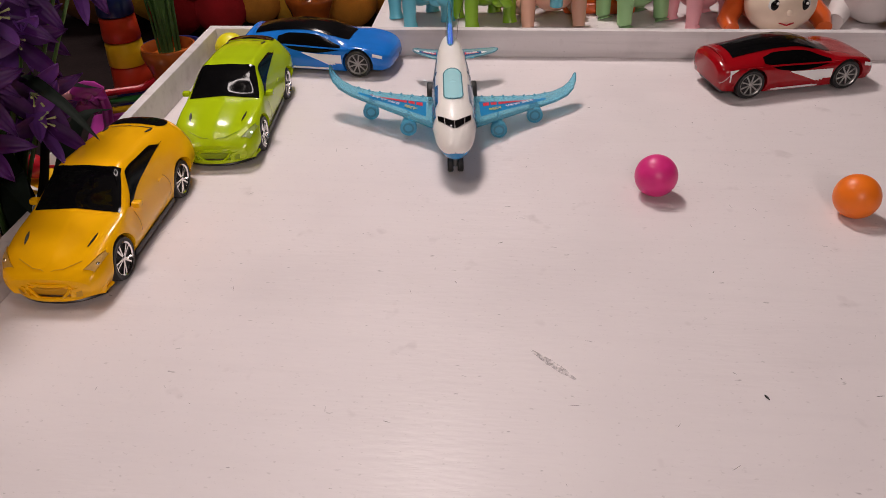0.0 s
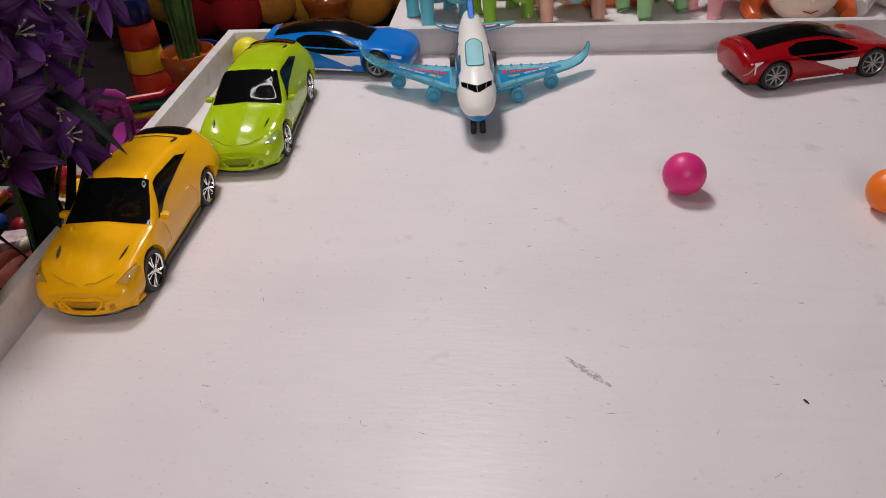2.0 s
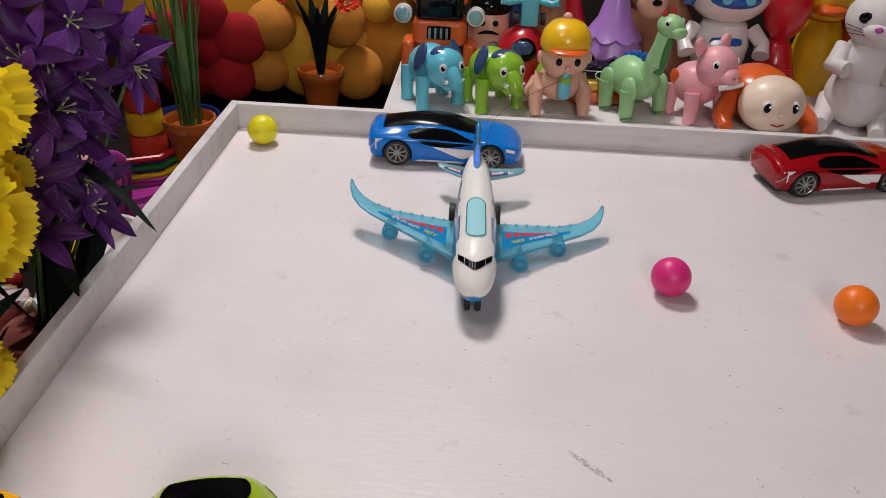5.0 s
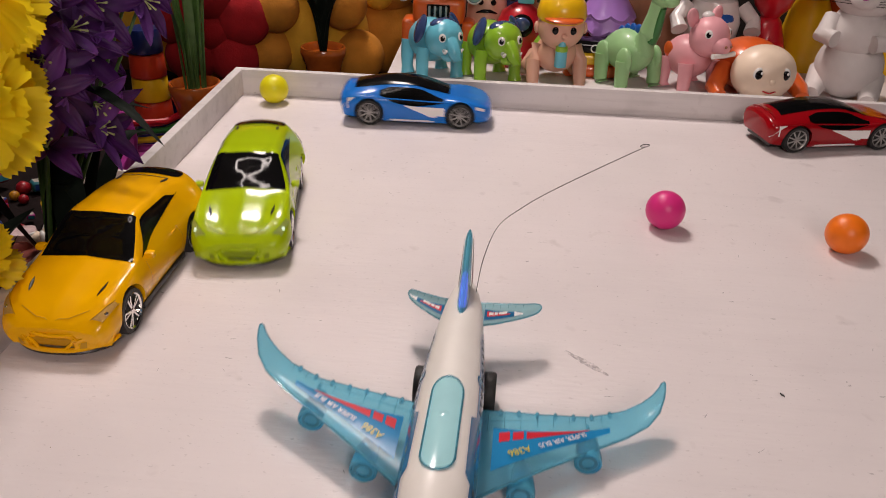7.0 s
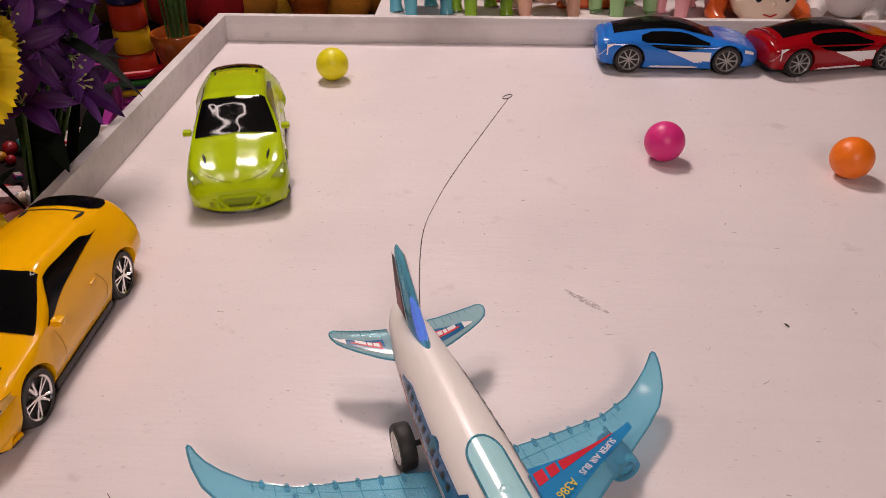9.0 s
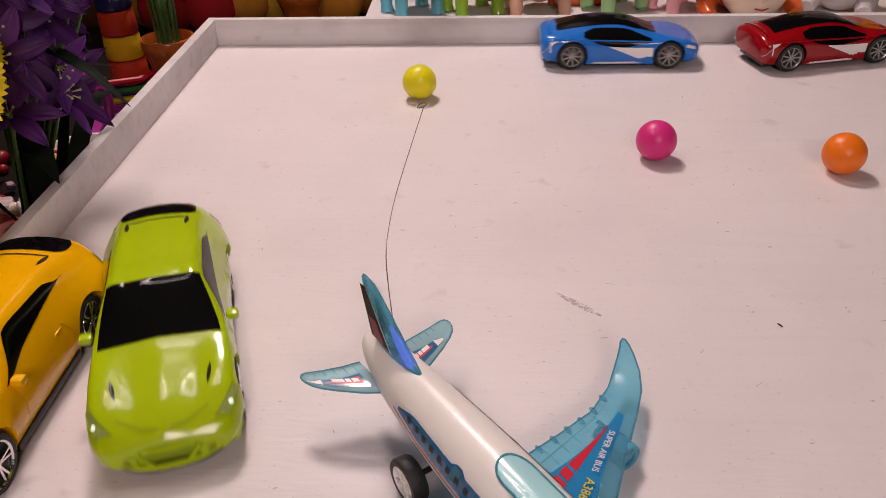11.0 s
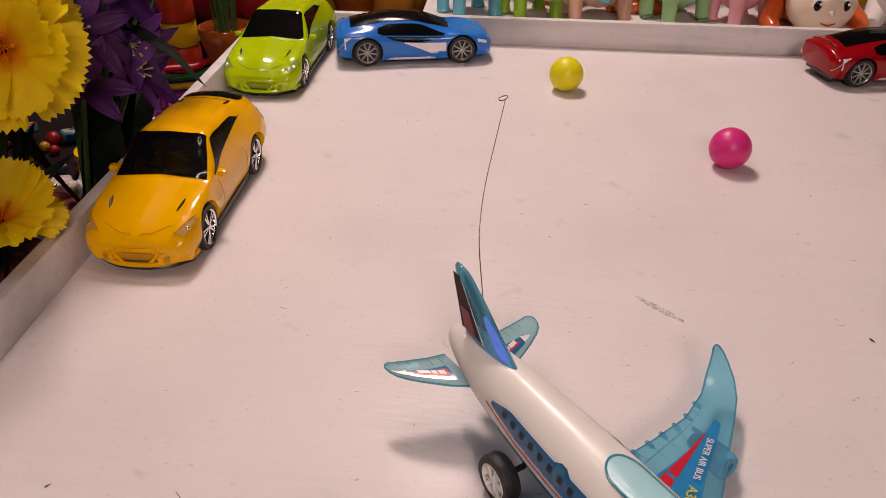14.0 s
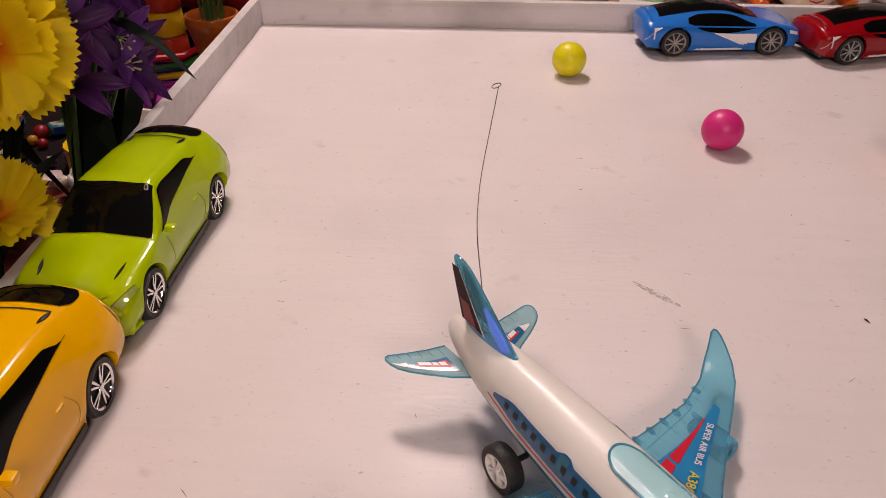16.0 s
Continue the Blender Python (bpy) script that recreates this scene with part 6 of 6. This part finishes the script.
multi("toy_drum", [(lathe([(0.03, 0), (0.032, 0.004), (0.032, 0.07), (0.001, 0.072)], 24), T_YEL)], "yellow plastic toy drum on the bench", "toy", pose(-0.150, -0.262, -0.13))
for x, y, z, r in ((-0.075, -0.385, -0.03, 0.018), (-0.10, -0.41, -0.04, 0.016), (-0.068, -0.36, -0.045, 0.014)):
    t = thing("rose", "white fabric rose beside the tray", "flower", pose(x, y, z))
    for k in range(9):
        a, rr = k * 0.9, r * (0.35 + 0.07 * k)
        part("petal", ball(r * 0.6, (rr * 0.7 * math.cos(a), rr * 0.7 * math.sin(a), 0.002 * k), (0.9, 0.35, 0.8), n=12, rot=Matrix.Rotation(a, 4, "Z")), T_CREAM if k % 2 else T_EYEW, t)
    part("stem", tube([(0, 0, 0), (0.002, 0.003, (-0.13 - z) / 2), (0, 0, -0.13 - z)], 0.0025, 6), M_STEM, t)
solid("printed_bag", box(-0.02, -0.012, 0, 0.02, 0.012, 0.10, 0.005), mat("pale_print", (0.55, 0.40, 0.40), 0.5, var=0.6, scale=70), "crumpled pale printed packet on the bench", "packet", pose(-0.150, -0.40, -0.13, 4, 8, 30))
solid("printed_bag", box(-0.03, -0.015, 0, 0.03, 0.015, 0.12, 0.006), mat("white_print", (0.6, 0.55, 0.53), 0.5, var=0.4, scale=60), "crumpled white packet on the bench", "packet", pose(-0.20, -0.52, -0.13, -6, 5, 60))

# heap of small coloured toy pieces on the bench
M_HEAP = bpy.data.materials.new("coloured_pieces")
M_HEAP.use_nodes = True
nt = M_HEAP.node_tree
gi = nt.nodes.new("ShaderNodeNewGeometry")
rp = nt.nodes.new("ShaderNodeValToRGB")
rp.color_ramp.interpolation = "CONSTANT"
for k, c in enumerate(((0.4, 0.01, 0.02), (0.6, 0.25, 0.01), (0.02, 0.12, 0.03), (0.01, 0.06, 0.3), (0.35, 0.03, 0.22), (0.5, 0.45, 0.4), (0.02, 0.2, 0.25))):
    e = rp.color_ramp.elements[k] if k < 2 else rp.color_ramp.elements.new(k / 7)
    e.position = k / 7
    e.color = (*[q * 0.7 for q in c], 1)
nt.links.new(gi.outputs["Random Per Island"], rp.inputs[0])
nt.links.new(rp.outputs[0], nt.nodes["Principled BSDF"].inputs["Base Color"])
nt.nodes["Principled BSDF"].inputs["Roughness"].default_value = 0.4
heap = bmesh.new()
for k in range(300):
    x, y = random.uniform(-0.75, -0.03), random.uniform(-0.6, -0.10)
    s = random.uniform(0.006, 0.016)
    if k % 3:
        join(heap, box(-s, -s * 0.7, -s * 0.5, s, s * 0.7, s * 0.5, s * 0.2, None, 1), pose(x, y, -0.13 + s * 0.5 + random.uniform(0, 0.012), random.uniform(-25, 25), random.uniform(-25, 25), random.uniform(0, 180)))
    else:
        ball(s * 0.8, (x, y, -0.13 + s * 0.8), (1, 1, 1), heap, 10)
tagged(part("toy_pieces", heap, M_HEAP, None), "heap of small coloured plastic toy pieces", "toy pieces", kind="stuff")

# ---- motion ----
GREEN_ROWS = [(0, .098, -.217, -86), (2.0, .0985, -.2145, -87), (3.0, .0998, -.2167, -86), (3.1, .101, -.228, -85), (3.2, .108, -.268, -83), (3.3, .118, -.322, -81.5), (3.4, .130, -.39, -80), (3.5, .1429, -.4676, -79.6), (3.6, .158, -.56, -79.5), (3.7, .185, -.69, -79.5),
    (3.8, .205, -.785, -79.5), (3.9, .2080, -.782, -79.6), (4.0, .2075, -.761, -79.6), (4.2, .2090, -.728, -79.3), (4.7, .216, -.78, -78), (5.8, .217, -.85, -77), (6.3, .217, -.84, -76.4), (6.5, .2156, -.752, -76.4), (6.6, .200, -.69, -77), (6.7, .175, -.58, -78), (6.8, .152, -.49, -79.5), (6.9, .138, -.435, -80.3),
    (7.0, .1269, -.3908, -80.8), (7.1, .113, -.315, -81), (7.2, .098, -.245, -81), (7.35, .093, -.228, -81.2), (7.5, .0931, -.2437, -81.3), (7.6, .0965, -.268, -80.5), (7.7, .106, -.312, -79), (7.8, .126, -.38, -76), (7.9, .157, -.47, -73), (8.0, .1975, -.5839, -70.9), (8.2, .228, -.70, -70.8), (8.5, .2119, -.6505, -71.5),
    (8.7, .172, -.53, -72.5), (9.3, .11, -.33, -78), (10.0, .12, -.44, -76), (10.8, .168, -.70, -71.5), (11.0, .1594, -.6751, -71.9), (11.1, .136, -.59, -75), (11.2, .116, -.515, -78), (11.3, .1, -.455, -80.5), (11.4, .084, -.385, -82.5), (11.5, .0702, -.3282, -83.7), (11.7, .06, -.20, -87), (11.85, .0568, -.17, -88.3), (12.0, .0566, -.1682, -88.5),
    (12.2, .064, -.27, -89), (12.35, .076, -.40, -89.5), (12.5, .0838, -.5171, -89.7), (12.65, .083, -.57, -89.3), (12.8, .080, -.555, -88.5), (13.0, .0728, -.4488, -87.5), (13.1, .066, -.37, -87.5), (13.2, .058, -.28, -87.5), (13.3, .05, -.2, -87.6), (13.5, .0462, -.1357, -88.5), (14.0, .0452, -.1188, -91), (14.2, .0452, -.135, -91.5), (14.3, .045, -.18, -92),
    (14.5, .0445, -.3082, -92), (14.6, .045, -.37, -92.2), (14.7, .0465, -.445, -92.5), (14.8, .049, -.51, -92.8), (15.0, .0480, -.5600, -91.5), (15.5, .0470, -.5820, -91.5), (16.0, .0475, -.586, -91.5)]
YELLOW_ROWS = [(0, .0485, -.4535, -89.8), (1.0, .0487, -.4545, -89.9), (2.0, .0480, -.4515, -89.7), (3.0, .0485, -.4505, -90), (3.1, .0485, -.456, -90.2), (3.2, .048, -.482, -90.6), (3.3, .0475, -.52, -90.9), (3.4, .047, -.565, -91.1), (3.5, .0467, -.6144, -91.2), (3.6, .0465, -.675, -91), (3.7, .0465, -.73, -90.7), (3.8, .0465, -.77, -90.4), (4.0, .0465, -.80, -90), (4.2, .0465, -.80, -90),
    (5.0, .047, -.84, -90), (5.8, .0468, -.83, -90), (6.3, .0465, -.775, -90), (6.5, .0464, -.7003, -90), (6.6, .0463, -.655, -90.2), (6.75, .0461, -.59, -90.6), (6.9, .046, -.551, -90.8), (7.0, .0459, -.5382, -90.9), (7.2, .0466, -.533, -91), (7.5, .0482, -.5609, -91), (7.6, .0485, -.585, -90.8), (7.75, .0487, -.65, -90.4), (8.0, .049, -.75, -90), (8.25, .0500, -.80, -90), (8.5, .0507, -.7841, -90),
    (8.8, .0507, -.71, -90), (9.8, .051, -.66, -90), (10.8, .0517, -.72, -89.7), (11.0, .0519, -.728, -89.6), (11.5, .0524, -.6812, -89.5), (12.0, .0503, -.6988, -90.1), (12.3, .052, -.765, -90), (12.5, .0535, -.8008, -90), (12.7, .0525, -.812, -90.2), (13.0, .048, -.7589, -90.9), (13.15, .048, -.69, -90.8), (13.3, .0485, -.63, -90.3), (13.5, .0505, -.5792, -89.8), (13.75, .0503, -.515, -89.8), (14.0, .0500, -.4885, -89.8), (14.25, .0490, -.50, -90), (14.5, .0472, -.5506, -90.4),
    (14.65, .048, -.62, -90.3), (14.8, .050, -.72, -90.1), (15.0, .0495, -.7960, -90), (15.25, .0475, -.812, -90), (15.5, .0465, -.818, -90), (16.0, .0475, -.8206, -90)]
BLUE_ROWS = [(0, .1560, -.030, -7), (2.0, .1550, -.029, -7), (3.0, .1545, -.0315, -4), (3.15, .163, -.034, -2.5), (3.35, .218, -.047, -1), (3.5, .2318, -.0516, 0), (4.0, .2334, -.0508, 0), (4.6, .25, -.052, 0), (6.3, .486, -.055, 3), (6.5, .4635, -.0553, 2.9), (6.7, .39, -.057, 2.4), (7.0, .2638, -.0600, 1.5), (7.2, .205, -.052, 2.2), (7.4, .183, -.047, 2.8), (7.5, .1856, -.0464, 2.8), (7.75, .28, -.058, 1.5), (8.0, .423, -.0700, 0.2), (8.25, .54, -.0705, -.6), (8.5, .6025, -.0703, -.9),
    (8.8, .62, -.069, -.9), (9.8, .60, -.066, 0), (10.7, .61, -.064, .4), (11.0, .5559, -.064, .5), (11.25, .43, -.057, 1.5), (11.5, .3216, -.0493, 2.5), (11.75, .258, -.052, .8), (12.0, .257, -.0553, -.2), (12.25, .34, -.056, .2), (12.5, .4361, -.0572, .8), (12.75, .44, -.059, 2.5), (13.0, .3973, -.0621, 4.4), (13.25, .29, -.061, 7), (13.5, .2093, -.0590, 9.7), (13.75, .196, -.057, 11.5), (14.0, .2033, -.0561, 12.3), (14.25, .235, -.053, 12.5), (14.5, .2933, -.0492, 12), (14.75, .39, -.047, 9), (15.0, .4802, -.0471, 6.3), (15.5, .5684, -.0545, 4.5), (16.0, .6136, -.0520, 6)]
RED_ROWS = [(0, .7425, -.073, 16), (2.0, .7415, -.072, 16.3), (2.4, .748, -.071, 16), (3.2, .81, -.063, 14.3), (3.5, .817, -.0612, 14), (7.0, .8190, -.0615, 13.6), (16.0, .8170, -.0612, 14)]
PLANE_ROWS = [(0, .3485, -.2211, -83.7), (0.25, .344, -.165, -83.8), (0.5, .3412, -.1325, -83.9), (1.0, .3414, -.1330, -84), (2.5, .3414, -.1315, -84.2), (3.0, .3432, -.1311, -84.5), (3.25, .349, -.138, -88), (3.5, .3543, -.1433, -91.6), (4.0, .3539, -.1427, -91.3), (4.4, .353, -.17, -90), (5.8, .352, -.52, -87), (6.3, .352, -.575, -86.6), (6.5, .3524, -.5988, -86.8), (6.75, .352, -.665, -89), (7.0, .3516, -.7345, -92.1), (7.2, .350, -.785, -91.3), (7.5, .3488, -.7948, -89.9), (8.0, .3480, -.7938, -89.5), (8.2, .353, -.803, -83), (8.5, .3671, -.8244, -73.6), (8.8, .374, -.828, -69.5), (10.0, .394, -.8334, -56), (10.8, .3972, -.8334, -53.7), (16.0, .3972, -.8334, -53.7)]
BALL_ROWS = [(0, .028, -.03), (3.0, .026, -.036), (3.5, .027, -.047), (4.0, .034, -.054), (6.5, .066, -.037), (7.0, .055, -.031), (7.3, .052, -.04), (7.7, .056, -.085), (8.0, .073, -.118), (8.5, .142, -.133), (11.0, .304, -.196), (11.5, .338, -.204), (12.0, .361, -.204), (12.5, .398, -.198), (13.0, .434, -.188), (13.5, .437, -.173), (14.0, .404, -.164), (14.5, .370, -.168), (15.0, .397, -.169), (15.5, .415, -.165), (16.0, .418, -.170)]


def drive(car, wheels, rows):
    """Keys a car over the table, and its wheels as they roll."""
    walk(car, [(t, pose(x, y, 0, 0, 0, h)) for t, x, y, h in rows])
    r = car["wheel_r"]
    ts = np.arange(0, 16.001, 1 / 15)
    tab = [(row[0], *row[1:]) for row in rows]
    roll, out, prev = 0.0, [], None
    for t in ts:
        x, y, h = spline(tab, float(t))
        if prev is not None:
            d = (x - prev[0]) * math.cos(radians(h)) + (y - prev[1]) * math.sin(radians(h))
            roll += max(-80, min(80, math.degrees(d / r)))
        prev = (x, y)
        out.append((float(t), roll))
    keep = [o for i, o in enumerate(out) if i in (0, len(out) - 1) or abs(o[1] - out[i - 1][1]) > 0.5 or abs(out[i + 1][1] - o[1]) > 0.5]
    for w in wheels:
        at = w.matrix_basis.translation.copy()
        walk(w, [(t, pose(at.x, at.y, at.z, 0, a, 0)) for t, a in keep])


def motions():
    drive(green_car, green_wheels, GREEN_ROWS)
    drive(yellow_car, yellow_wheels, YELLOW_ROWS)
    drive(blue_car, blue_wheels, BLUE_ROWS)
    drive(red_car, red_wheels, RED_ROWS)
    walk(plane, [(t, pose(x, y, 0, 0, 0, h)) for t, x, y, h in PLANE_ROWS])
    rows = []
    for t in [k / 6 for k in range(97)]:
        x, y = spline(BALL_ROWS, t)
        rows.append((t, Matrix.Translation((x, y, 0.0205)) @ Matrix.Rotation((x - 0.03) / 0.0205, 4, "Y")))
    walk(yellow_ball, rows)


motions()
